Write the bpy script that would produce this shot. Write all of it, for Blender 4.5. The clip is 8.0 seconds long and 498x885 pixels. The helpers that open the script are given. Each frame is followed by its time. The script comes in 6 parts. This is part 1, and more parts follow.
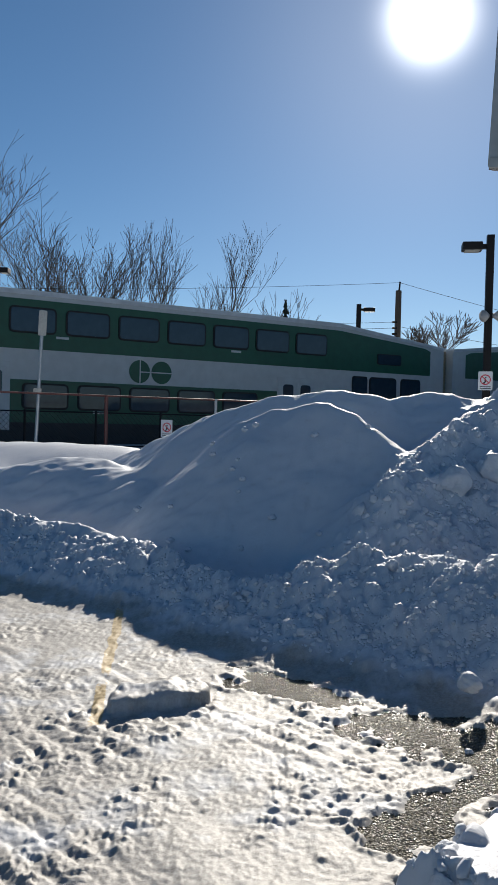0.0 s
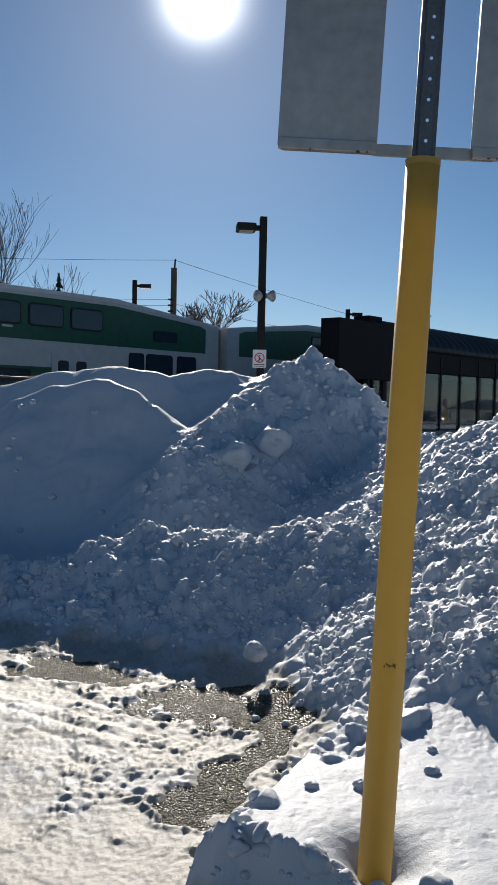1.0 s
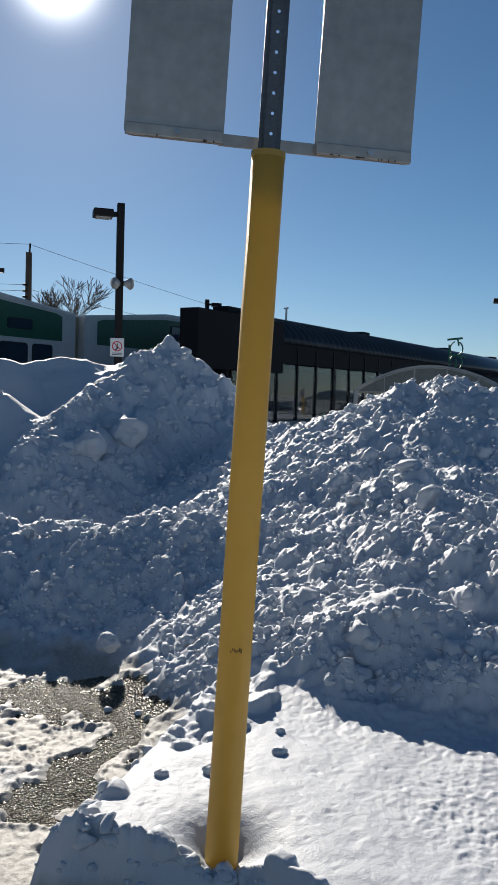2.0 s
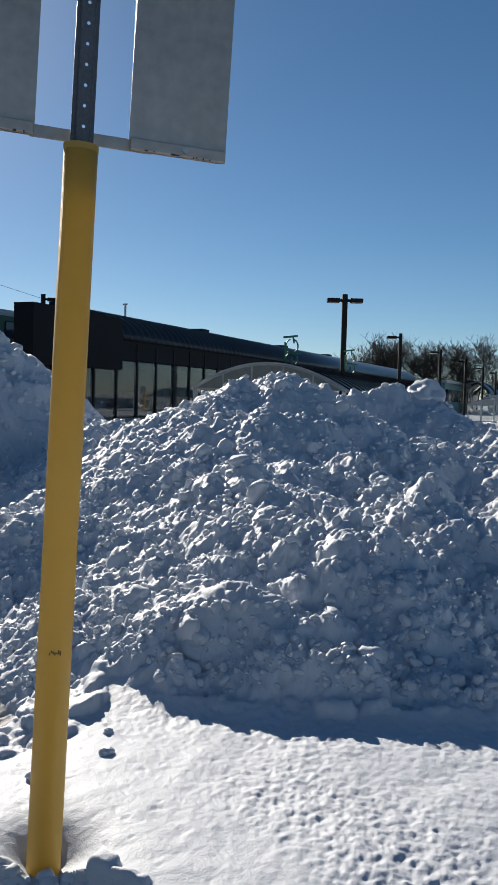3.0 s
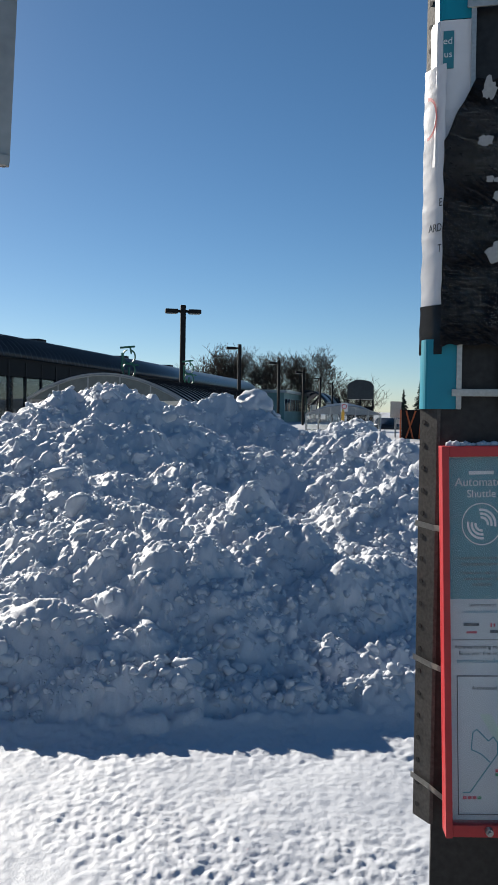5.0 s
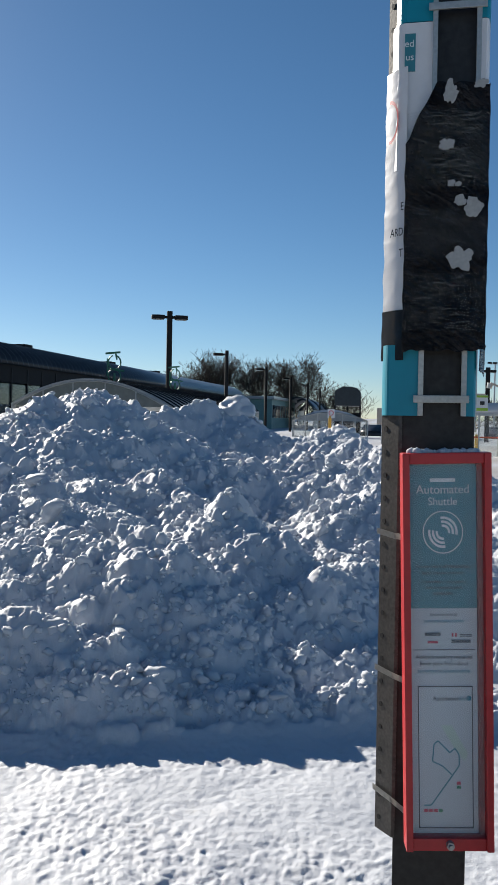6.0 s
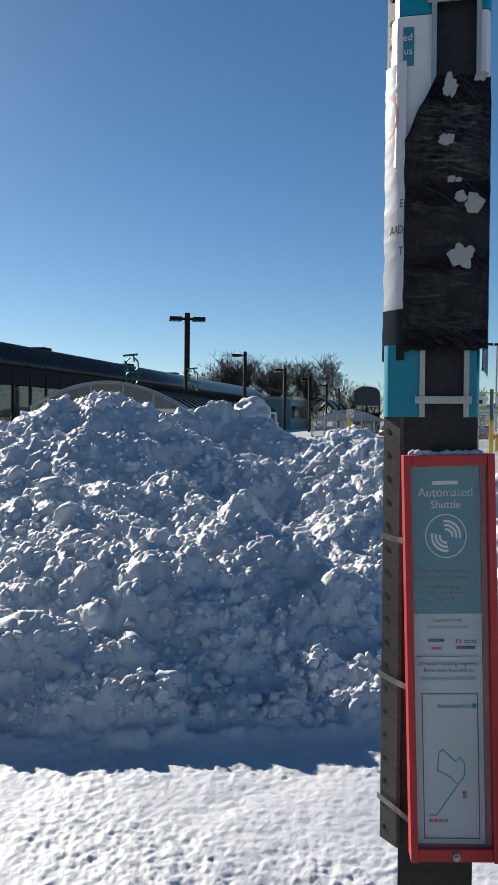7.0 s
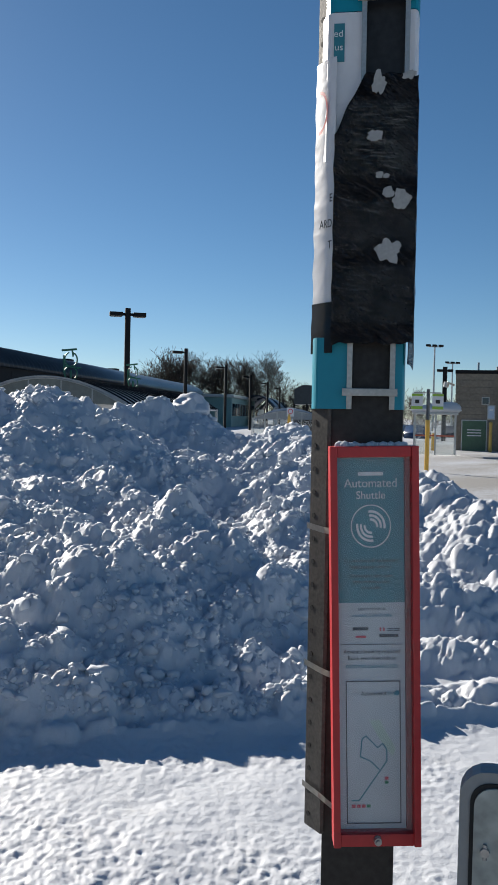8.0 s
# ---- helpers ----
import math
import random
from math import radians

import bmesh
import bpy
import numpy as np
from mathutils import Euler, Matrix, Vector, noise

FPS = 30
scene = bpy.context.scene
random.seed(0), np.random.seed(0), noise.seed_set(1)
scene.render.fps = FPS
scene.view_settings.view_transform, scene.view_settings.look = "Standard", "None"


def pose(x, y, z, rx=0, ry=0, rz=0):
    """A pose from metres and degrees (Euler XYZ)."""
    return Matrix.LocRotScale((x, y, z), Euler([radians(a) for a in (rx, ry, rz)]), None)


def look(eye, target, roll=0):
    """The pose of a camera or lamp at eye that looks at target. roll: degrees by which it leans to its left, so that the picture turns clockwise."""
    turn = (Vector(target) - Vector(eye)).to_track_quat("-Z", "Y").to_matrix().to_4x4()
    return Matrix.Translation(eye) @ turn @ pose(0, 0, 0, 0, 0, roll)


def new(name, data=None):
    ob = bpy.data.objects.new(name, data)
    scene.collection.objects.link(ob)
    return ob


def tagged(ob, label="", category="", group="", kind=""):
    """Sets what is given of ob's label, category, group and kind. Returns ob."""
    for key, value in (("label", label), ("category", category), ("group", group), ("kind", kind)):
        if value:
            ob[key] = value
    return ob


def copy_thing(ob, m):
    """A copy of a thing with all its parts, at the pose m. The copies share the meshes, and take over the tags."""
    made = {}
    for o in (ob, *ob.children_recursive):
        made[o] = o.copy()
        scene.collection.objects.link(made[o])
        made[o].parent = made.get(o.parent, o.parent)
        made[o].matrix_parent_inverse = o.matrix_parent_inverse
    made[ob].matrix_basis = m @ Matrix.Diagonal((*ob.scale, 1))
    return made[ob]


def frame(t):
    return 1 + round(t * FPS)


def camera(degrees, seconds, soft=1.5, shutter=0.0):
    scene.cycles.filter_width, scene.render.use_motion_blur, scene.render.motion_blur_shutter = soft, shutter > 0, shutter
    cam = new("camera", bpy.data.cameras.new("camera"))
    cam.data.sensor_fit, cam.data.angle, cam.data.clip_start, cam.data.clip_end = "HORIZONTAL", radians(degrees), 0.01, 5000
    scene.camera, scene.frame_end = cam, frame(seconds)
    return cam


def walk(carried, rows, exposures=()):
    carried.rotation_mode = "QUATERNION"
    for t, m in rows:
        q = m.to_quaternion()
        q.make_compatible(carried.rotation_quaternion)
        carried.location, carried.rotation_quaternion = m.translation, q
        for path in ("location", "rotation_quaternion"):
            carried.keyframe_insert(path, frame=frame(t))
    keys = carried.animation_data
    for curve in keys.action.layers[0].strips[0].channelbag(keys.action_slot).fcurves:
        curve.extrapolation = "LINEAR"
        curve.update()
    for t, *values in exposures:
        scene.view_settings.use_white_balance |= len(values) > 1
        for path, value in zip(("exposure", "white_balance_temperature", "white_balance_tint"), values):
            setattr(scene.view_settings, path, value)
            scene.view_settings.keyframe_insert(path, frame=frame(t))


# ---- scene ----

# ================= camera =================
cam = camera(32.4, 8.0, soft=1.5)
PATH = [
    (0.0, -0.001, 0.000, 1.700, 0.000, -1.516, -1.335),
    (0.5, -0.047, 0.047, 1.698, -8.832, -2.052, -0.910),
    (1.0, -0.052, 0.057, 1.696, -14.892, -2.712, -1.264),
    (1.2, -0.043, 0.054, 1.695, -16.841, -2.885, -1.305),
    (2.3, -0.001, 0.033, 1.693, -27.176, -3.188, -1.759),
    (2.5, 0.011, 0.024, 1.695, -29.328, -3.202, -1.739),
    (3.0, 0.054, 0.002, 1.695, -34.703, -3.089, -1.447),
    (3.5, 0.094, -0.021, 1.698, -38.812, -2.939, -1.163),
    (4.0, 0.125, -0.046, 1.695, -41.938, -2.783, -1.013),
    (4.5, 0.165, -0.062, 1.697, -43.926, -2.567, -0.920),
    (6.0, 0.273, -0.105, 1.699, -45.891, -1.739, -1.080),
    (6.5, 0.307, -0.105, 1.695, -45.638, -1.921, -1.083),
    (7.0, 0.330, -0.116, 1.704, -44.594, -1.702, -0.595),
    (7.5, 0.337, -0.130, 1.706, -44.290, -1.263, -0.828),
    (8.0, 0.344, -0.141, 1.688, -48.533, -1.792, -1.238),
]

# the clip's camera closes down as the sun nears the picture's middle and opens again past it
EXPOSURES = [(0.0, 0.55), (0.5, 0.42), (1.0, 0.32), (2.5, 0.38), (3.5, 0.5), (4.5, 0.58), (6.0, 0.66), (8.0, 0.62)]

# ================= light =================
SUN_AZ, SUN_EL = 11.2, 24.7          # degrees right of +y, degrees above the horizon
sun_dir = Vector((math.sin(radians(SUN_AZ)) * math.cos(radians(SUN_EL)), math.cos(radians(SUN_AZ)) * math.cos(radians(SUN_EL)), math.sin(radians(SUN_EL))))
world = bpy.data.worlds.new("sky")
scene.world = world
world.use_nodes = True
wn, wl = world.node_tree.nodes, world.node_tree.links
sky = wn.new("ShaderNodeTexSky")
sky.sky_type, sky.sun_disc = "NISHITA", False
sky.sun_elevation, sky.sun_rotation = radians(SUN_EL), radians(SUN_AZ)
sky.altitude, sky.air_density, sky.dust_density, sky.ozone_density = 300, 0.75, 0.12, 3.5
# the sun with its glare and aureole, painted into the sky round its direction
tcw, dot, core, halo, mulc, mulh, addw, glow = wn.new("ShaderNodeTexCoord"), wn.new("ShaderNodeVectorMath"), wn.new("ShaderNodeMath"), wn.new("ShaderNodeMath"), wn.new("ShaderNodeMath"), wn.new("ShaderNodeMath"), wn.new("ShaderNodeMath"), wn.new("ShaderNodeBackground")
dot.operation, core.operation, halo.operation, mulc.operation, mulh.operation, addw.operation = "DOT_PRODUCT", "POWER", "POWER", "MULTIPLY", "MULTIPLY", "ADD"
wl.new(tcw.outputs["Generated"], dot.inputs[0])
dot.inputs[1].default_value = sun_dir
core.inputs[1].default_value, halo.inputs[1].default_value, mulc.inputs[1].default_value, mulh.inputs[1].default_value = 1900, 70, 3.0, 0.09
for p, q in ((core, mulc), (halo, mulh)):
    wl.new(dot.outputs["Value"], p.inputs[0]), wl.new(p.outputs[0], q.inputs[0])
wl.new(mulc.outputs[0], addw.inputs[0]), wl.new(mulh.outputs[0], addw.inputs[1]), wl.new(addw.outputs[0], glow.inputs[1])
both = wn.new("ShaderNodeAddShader")
hsv = wn.new("ShaderNodeHueSaturation")
hsv.inputs["Saturation"].default_value, hsv.inputs["Hue"].default_value = 1.12, 0.494
wl.new(sky.outputs[0], hsv.inputs["Color"]), wl.new(hsv.outputs[0], wn["Background"].inputs[0])
wl.new(wn["Background"].outputs[0], both.inputs[0]), wl.new(glow.outputs[0], both.inputs[1]), wl.new(both.outputs[0], wn["World Output"].inputs[0])
wn["Background"].inputs[1].default_value = 0.053
sun = new("sun", bpy.data.lights.new("sun", "SUN"))
sun.data.energy, sun.data.angle, sun.data.color = 5.0, radians(0.53), (1.0, 0.93, 0.83)
sun.matrix_world = look((0, 0, 40), Vector((0, 0, 40)) - sun_dir)
scene.view_settings.exposure = 0.7

# ================= materials =================
def mat(name, color, rough=0.6, metal=0.0, vary=0.15, scale=6.0, bump=0.0, bscale=60.0, coat=0.0, second=None, emit=None, alpha=1.0, trans=0.0, spec=0.5):
    """A surface with colour variation at two scales and fine relief, in object space."""
    m = bpy.data.materials.new(name)
    m.use_nodes = True
    n, l = m.node_tree.nodes, m.node_tree.links
    b = n["Principled BSDF"]
    tc = n.new("ShaderNodeTexCoord")
    big, small = n.new("ShaderNodeTexNoise"), n.new("ShaderNodeTexNoise")
    big.inputs["Scale"].default_value, small.inputs["Scale"].default_value = scale * 0.25, scale * 4
    big.inputs["Detail"].default_value, small.inputs["Detail"].default_value = 4, 5
    for k in (big, small):
        l.new(tc.outputs["Object"], k.inputs["Vector"])
    add = n.new("ShaderNodeMath")
    add.operation = "ADD"
    l.new(big.outputs["Fac"], add.inputs[0]), l.new(small.outputs["Fac"], add.inputs[1])
    ramp = n.new("ShaderNodeValToRGB")
    ramp.color_ramp.elements[0].position, ramp.color_ramp.elements[1].position = 0.35, 0.65
    c2 = second or [c * (1 - vary) for c in color]
    c1 = [min(1, c * (1 + vary * 0.5)) for c in color]
    ramp.color_ramp.elements[0].color, ramp.color_ramp.elements[1].color = (*c2, 1), (*c1, 1)
    half = n.new("ShaderNodeMath")
    half.operation = "MULTIPLY"
    half.inputs[1].default_value = 0.5
    l.new(add.outputs[0], half.inputs[0]), l.new(half.outputs[0], ramp.inputs[0])
    l.new(ramp.outputs[0], b.inputs["Base Color"])
    b.inputs["Roughness"].default_value, b.inputs["Metallic"].default_value = rough, metal
    b.inputs["Coat Weight"].default_value, b.inputs["Alpha"].default_value = coat, alpha
    b.inputs["Transmission Weight"].default_value = trans
    b.inputs["Specular IOR Level"].default_value = spec
    if bump:
        bt, bn = n.new("ShaderNodeTexNoise"), n.new("ShaderNodeBump")
        bt.inputs["Scale"].default_value, bt.inputs["Detail"].default_value = bscale, 6
        l.new(tc.outputs["Object"], bt.inputs["Vector"])
        bn.inputs["Strength"].default_value, bn.inputs["Distance"].default_value = bump, 0.5 / bscale
        l.new(bt.outputs["Fac"], bn.inputs["Height"]), l.new(bn.outputs[0], b.inputs["Normal"])
    return m


M_GREEN = mat("coach_green", (0.012, 0.085, 0.045), 0.35, vary=0.2, scale=0.8, bump=0.05, bscale=3)
M_WHITE = mat("coach_white", (0.5, 0.51, 0.5), 0.4, vary=0.12, scale=0.8, bump=0.05, bscale=3)
M_ROOF = mat("coach_roof", (0.6, 0.61, 0.62), 0.5, vary=0.2, scale=1.0)
M_SKIRT = mat("underframe_black", (0.02, 0.021, 0.022), 0.6, vary=0.4, scale=3)
M_WINDOW = mat("tinted_glass", (0.03, 0.05, 0.07), 0.06, vary=0.2, scale=1, spec=0.6)
M_RUBBER = mat("black_rubber", (0.012, 0.012, 0.013), 0.7, vary=0.3, scale=5)
M_BELLOWS = mat("tan_bellows", (0.33, 0.27, 0.18), 0.8, vary=0.25, scale=3)
M_YELLOW = mat("yellow_plastic", (0.62, 0.43, 0.11), 0.4, vary=0.1, scale=3, bump=0.06, bscale=40)
yn, yl = M_YELLOW.node_tree.nodes, M_YELLOW.node_tree.links
glow, blend = yn.new("ShaderNodeBsdfTranslucent"), yn.new("ShaderNodeMixShader")
glow.inputs["Color"].default_value, blend.inputs[0].default_value = (0.74, 0.57, 0.19, 1), 0.38
yl.new(yn["Principled BSDF"].outputs[0], blend.inputs[1]), yl.new(glow.outputs[0], blend.inputs[2]), yl.new(blend.outputs[0], yn["Material Output"].inputs["Surface"])
M_GALV = mat("galvanised_steel", (0.42, 0.43, 0.44), 0.42, 0.85, vary=0.25, scale=14, bump=0.08, bscale=120)
M_ALU = mat("sign_aluminium", (0.46, 0.41, 0.36), 0.38, 0.6, vary=0.22, scale=5, bump=0.05, bscale=90)
M_DARKSTEEL = mat("dark_steel", (0.035, 0.033, 0.032), 0.5, 0.4, vary=0.5, scale=14, bump=0.1, bscale=120)
M_LAMP = mat("dark_bronze_paint", (0.012, 0.011, 0.012), 0.55, vary=0.3, scale=4, spec=0.2)
M_BLACKROOF = mat("charcoal_roof_metal", (0.035, 0.042, 0.05), 0.34, 0.3, vary=0.25, scale=1.2)
M_DARKWALL = mat("charcoal_wall", (0.008, 0.008, 0.01), 0.65, vary=0.3, scale=2, spec=0.2)
M_RED = mat("red_frame_paint", (0.52, 0.03, 0.035), 0.4, vary=0.15, scale=9, bump=0.04, bscale=80)
M_TEAL = mat("teal_vinyl", (0.0, 0.26, 0.36), 0.42, vary=0.06, scale=6)
M_WVINYL = mat("white_vinyl", (0.78, 0.78, 0.8), 0.35, vary=0.06, scale=8, bump=0.05, bscale=20)
M_PAPER = mat("poster_paper", (0.6, 0.63, 0.65), 0.55, vary=0.06, scale=6)
M_PTEAL = mat("poster_teal", (0.04, 0.24, 0.3), 0.5, vary=0.1, scale=8)
M_BARK = mat("bark", (0.07, 0.055, 0.045), 0.9, vary=0.35, scale=6, bump=0.3, bscale=30)

# ================= building helpers =================
def part(name, bm, material, parent=None, label="", smooth=False, kind=""):
    me = bpy.data.meshes.new(name)
    bm.normal_update()
    bm.to_mesh(me)
    bm.free()
    if material:
        me.materials.append(material)
    if smooth:
        me.polygons.foreach_set("use_smooth", [True] * len(me.polygons))
    ob = new(name, me)
    ob.parent = parent
    return tagged(ob, label, kind=kind)


def thing(name, m, label, category, group="", kind=""):
    ob = new(name)
    ob.empty_display_size = 0.2
    ob.matrix_world = m
    return tagged(ob, label, category, group, kind)


def box(bm, x0, y0, z0, x1, y1, z1, bevel=0.0, m=None):
    vs = bmesh.ops.create_cube(bm, size=1.0)["verts"]
    for v in vs:
        v.co = Vector(((x0 + x1) / 2 + v.co.x * (x1 - x0), (y0 + y1) / 2 + v.co.y * (y1 - y0), (z0 + z1) / 2 + v.co.z * (z1 - z0)))
    if bevel:
        es = list({e for v in vs for e in v.link_edges})
        vs = bmesh.ops.bevel(bm, geom=es, offset=bevel, segments=2, affect="EDGES", profile=0.7)["verts"]
    if m:
        bmesh.ops.transform(bm, matrix=m, verts=list({v for v in vs}))
    return bm


def tube(bm, a, b, r0, r1=None, seg=12, caps=True):
    a, b = Vector(a), Vector(b)
    r1 = r0 if r1 is None else r1
    q = (b - a).to_track_quat("Z", "Y")
    rings = []
    for p, r in ((a, r0), (b, r1)):
        rings.append([bm.verts.new(p + q @ Vector((r * math.cos(2 * math.pi * k / seg), r * math.sin(2 * math.pi * k / seg), 0))) for k in range(seg)])
    for k in range(seg):
        bm.faces.new((rings[0][k], rings[0][(k + 1) % seg], rings[1][(k + 1) % seg], rings[1][k]))
    if caps:
        bm.faces.new(rings[0][::-1]), bm.faces.new(rings[1])
    return bm


def prism(bm, outline, y0, y1, axis="y"):
    """Extrude an outline of (a, z) between two stations along an axis."""
    def at(a, z, t):
        return (a, t, z) if axis == "y" else (t, a, z)
    lo = [bm.verts.new(at(a, z, y0)) for a, z in outline]
    hi = [bm.verts.new(at(a, z, y1)) for a, z in outline]
    k = len(outline)
    for i in range(k):
        bm.faces.new((lo[i], lo[(i + 1) % k], hi[(i + 1) % k], hi[i]))
    bm.faces.new(lo[::-1]), bm.faces.new(hi)
    bmesh.ops.recalc_face_normals(bm, faces=bm.faces[:])
    return bm


def plate(bm, w, h, r, t, seg=5):
    """An upright plate with rounded corners, centred on x and z, between y = -t/2 and t/2."""
    pts = []
    for cx, cz, a0 in ((w / 2 - r, h / 2 - r, 0), (-w / 2 + r, h / 2 - r, 90), (-w / 2 + r, -h / 2 + r, 180), (w / 2 - r, -h / 2 + r, 270)):
        for k in range(seg + 1):
            a = radians(a0 + 90 * k / seg)
            pts.append((cx + r * math.cos(a), cz + r * math.sin(a)))
    return prism(bm, pts, -t / 2, t / 2)


B = bmesh.new
U, N = Vector((0.826, 0.563, 0)), Vector((-0.563, 0.826, 0))   # along the tracks, away across them
TRACK = math.degrees(math.atan2(0.563, 0.826))


def track(s, d, z=0.0, turn=0.0):
    """A pose by metres along and across the tracks."""
    p = U * s + N * d
    return pose(p.x, p.y, z, 0, 0, TRACK + turn)


# ================= snow-covered ground =================
rng = np.random.default_rng(7)


def hash2(ix, iy, k):
    h = np.sin(ix * 127.1 + iy * 311.7 + k * 74.7) * 43758.5453
    return h - np.floor(h)


def vnoise(x, y, k=0):
    ix, iy = np.floor(x), np.floor(y)
    fx, fy = x - ix, y - iy
    fx, fy = fx * fx * (3 - 2 * fx), fy * fy * (3 - 2 * fy)
    a, b, c, d = hash2(ix, iy, k), hash2(ix + 1, iy, k), hash2(ix, iy + 1, k), hash2(ix + 1, iy + 1, k)
    return (a * (1 - fx) + b * fx) * (1 - fy) + (c * (1 - fx) + d * fx) * fy - 0.5


def fbm(x, y, octaves, k=0):
    out, amp, f = 0, 1.0, 1.0
    for o in range(octaves):
        out = out + amp * vnoise(x * f + 17.3 * o, y * f - 9.1 * o, k + o)
        amp, f = amp * 0.5, f * 2.03
    return out


def step(e0, e1, v):
    t = np.clip((v - e0) / (e1 - e0), 0, 1)
    return t * t * (3 - 2 * t)


def ridge_height(pts, slope, r, X, Y, wob, skew=0.0):
    """Height of a ridge that falls off from a broken crest line, by skew steeper on its south-east side."""
    best = np.full(X.shape, -9.0)
    for (ax, ay, az0), (bx, by, bz) in zip(pts[:-1], pts[1:]):
        ex, ey = bx - ax, by - ay
        t = np.clip(((X - ax) * ex + (Y - ay) * ey) / (ex * ex + ey * ey), 0, 1)
        dx, dy = X - ax - t * ex, Y - ay - t * ey
        d = np.hypot(dx, dy)
        d = d * wob * (1 + skew * (0.85 * dx - 0.53 * dy) / (d + 0.05))
        best = np.maximum(best, az0 + t * (bz - az0) - slope * (np.sqrt(d * d + r * r) - r))
    return best


WINDROW = [(-6.83, 13.12, 0.64), (-2.76, 9.56, 0.63), (-2.06, 9.22, 0.55), (-1.01, 8.37, 0.46), (-0.5, 7.68, 0.34), (-0.02, 7.1, 0.39), (0.39, 6.98, 0.48), (1.0, 6.82, 0.65), (1.45, 6.57, 0.66), (1.65, 6.24, 0.67), (2.12, 6.18, 0.8), (2.69, 5.62, 0.79)]
BERM = [(-9.0, 17.0, 1.15), (-5.0, 16.4, 1.18), (-3.6, 16.0, 1.2), (-2.3, 15.6, 1.17)]
BOULDER = [(2.22, 3.95, 0.49), (2.33, 3.88, 0.63), (2.45, 3.81, 0.68), (2.56, 3.68, 0.69), (2.68, 3.54, 0.61), (2.71, 3.45, 0.53)]
LEFT_MOUND = [(-6.5, 14.0, 0.9), (-3.62, 12.49, 0.97), (-2.5, 12.25, 1.09), (-1.87, 11.85, 1.06), (-1.29, 10.92, 0.87)]
BACK = [(-3.06, 14.4, 0.86), (-2.11, 13.34, 1.08), (-1.16, 12.55, 1.47), (-0.55, 11.69, 1.71), (0.28, 11.25, 1.98), (0.72, 11.22, 2.08), (1.21, 10.92, 2.1), (1.74, 10.66, 1.96), (2.12, 10.86, 2.09), (2.54, 10.77, 2.13), (2.9, 10.68, 2.01)]
FOLD = [(-0.03, 10.16, 1.66), (0.31, 10.1, 1.81), (0.77, 9.97, 1.88), (1.14, 9.78, 1.81), (1.36, 9.55, 1.65)]
CONE = [(1.44, 8.53, 1.18), (1.94, 9.24, 1.48), (2.5, 9.93, 1.78), (3.17, 10.57, 2.19), (3.65, 10.84, 2.4), (3.93, 10.53, 2.1), (4.2, 10.2, 1.67), (4.26, 9.63, 1.34)]
SADDLE = [(4.26, 9.63, 1.26), (4.06, 8.62, 1.33), (4.44, 8.43, 1.38), (4.42, 7.87, 1.46), (4.82, 7.63, 1.59)]
PEAK = [(4.82, 7.63, 1.58), (5.23, 7.45, 1.88), (5.65, 7.4, 2.0), (5.9, 7.2, 1.84)]
PEAK_BACK = [(5.65, 7.44, 1.78), (6.11, 7.46, 1.66), (6.66, 7.52, 1.74), (7.09, 7.41, 1.76), (7.52, 7.26, 1.82), (7.55, 6.93, 1.74), (7.44, 6.47, 1.46), (7.3, 5.86, 1.24), (7.12, 5.28, 1.02)]
SPUR = [(5.65, 7.44, 1.8), (5.48, 6.55, 1.56), (4.92, 5.85, 1.28), (4.76, 5.33, 1.24), (4.63, 4.77, 1.15), (4.54, 4.15, 1.07), (4.5, 3.9, 0.95), (4.51, 3.59, 0.84), (4.44, 3.27, 0.66), (4.4, 2.99, 0.52)]
FRONT = [(3.6, 4.42, 1.03), (3.53, 4.01, 1.03), (3.5, 3.64, 0.95), (3.48, 3.38, 0.82), (3.53, 3.21, 0.68), (3.55, 3.02, 0.56), (3.62, 2.87, 0.47), (3.84, 2.8, 0.43), (4.05, 2.72, 0.41), (4.42, 2.57, 0.4), (4.66, 2.34, 0.4), (4.85, 2.0, 0.42), (5.4, 1.5, 0.46)]
FAR_SPUR = [(7.99, 6.43, 1.42), (7.95, 5.95, 1.56), (7.6, 5.6, 1.55), (7.45, 5.2, 1.42), (7.15, 4.43, 1.42), (6.87, 3.55, 1.22), (6.65, 3.12, 1.1), (6.5, 2.75, 1.09), (6.9, 2.0, 1.05), (7.8, 0.8, 1.0)]
LOBE = [(5.5, 4.74, 0.68), (5.84, 4.51, 0.85), (6.16, 4.28, 0.97), (6.55, 3.94, 1.06)]
FRONT_LEFT = [(3.58, 4.36, 1.02), (3.22, 4.38, 0.9), (2.87, 4.2, 0.7), (2.56, 4.06, 0.6), (2.25, 4.0, 0.46)]
FLANK = [(4.44, 3.27, 0.66), (5.02, 3.45, 0.74), (5.08, 3.21, 0.7), (5.29, 2.89, 0.68), (5.38, 2.52, 0.64), (5.8, 2.0, 0.62)]
FRONT_EDGE = [(2.1, 3.52, 0.36), (2.7, 3.03, 0.41), (3.36, 2.51, 0.4), (4.16, 1.95, 0.4), (4.9, 1.42, 0.42), (6.1, 0.8, 0.48)]
LIP = [(0.0, 9.55, 1.24), (0.22, 9.57, 1.3), (0.44, 9.55, 1.28)]
LIP_EAST = [(0.69, 9.55, 1.28), (0.95, 9.57, 1.27)]
APRON = [(5.35, 7.15, 1.84), (4.85, 6.7, 1.56), (4.3, 6.1, 1.3), (3.85, 5.3, 1.14), (3.62, 4.6, 1.05)]
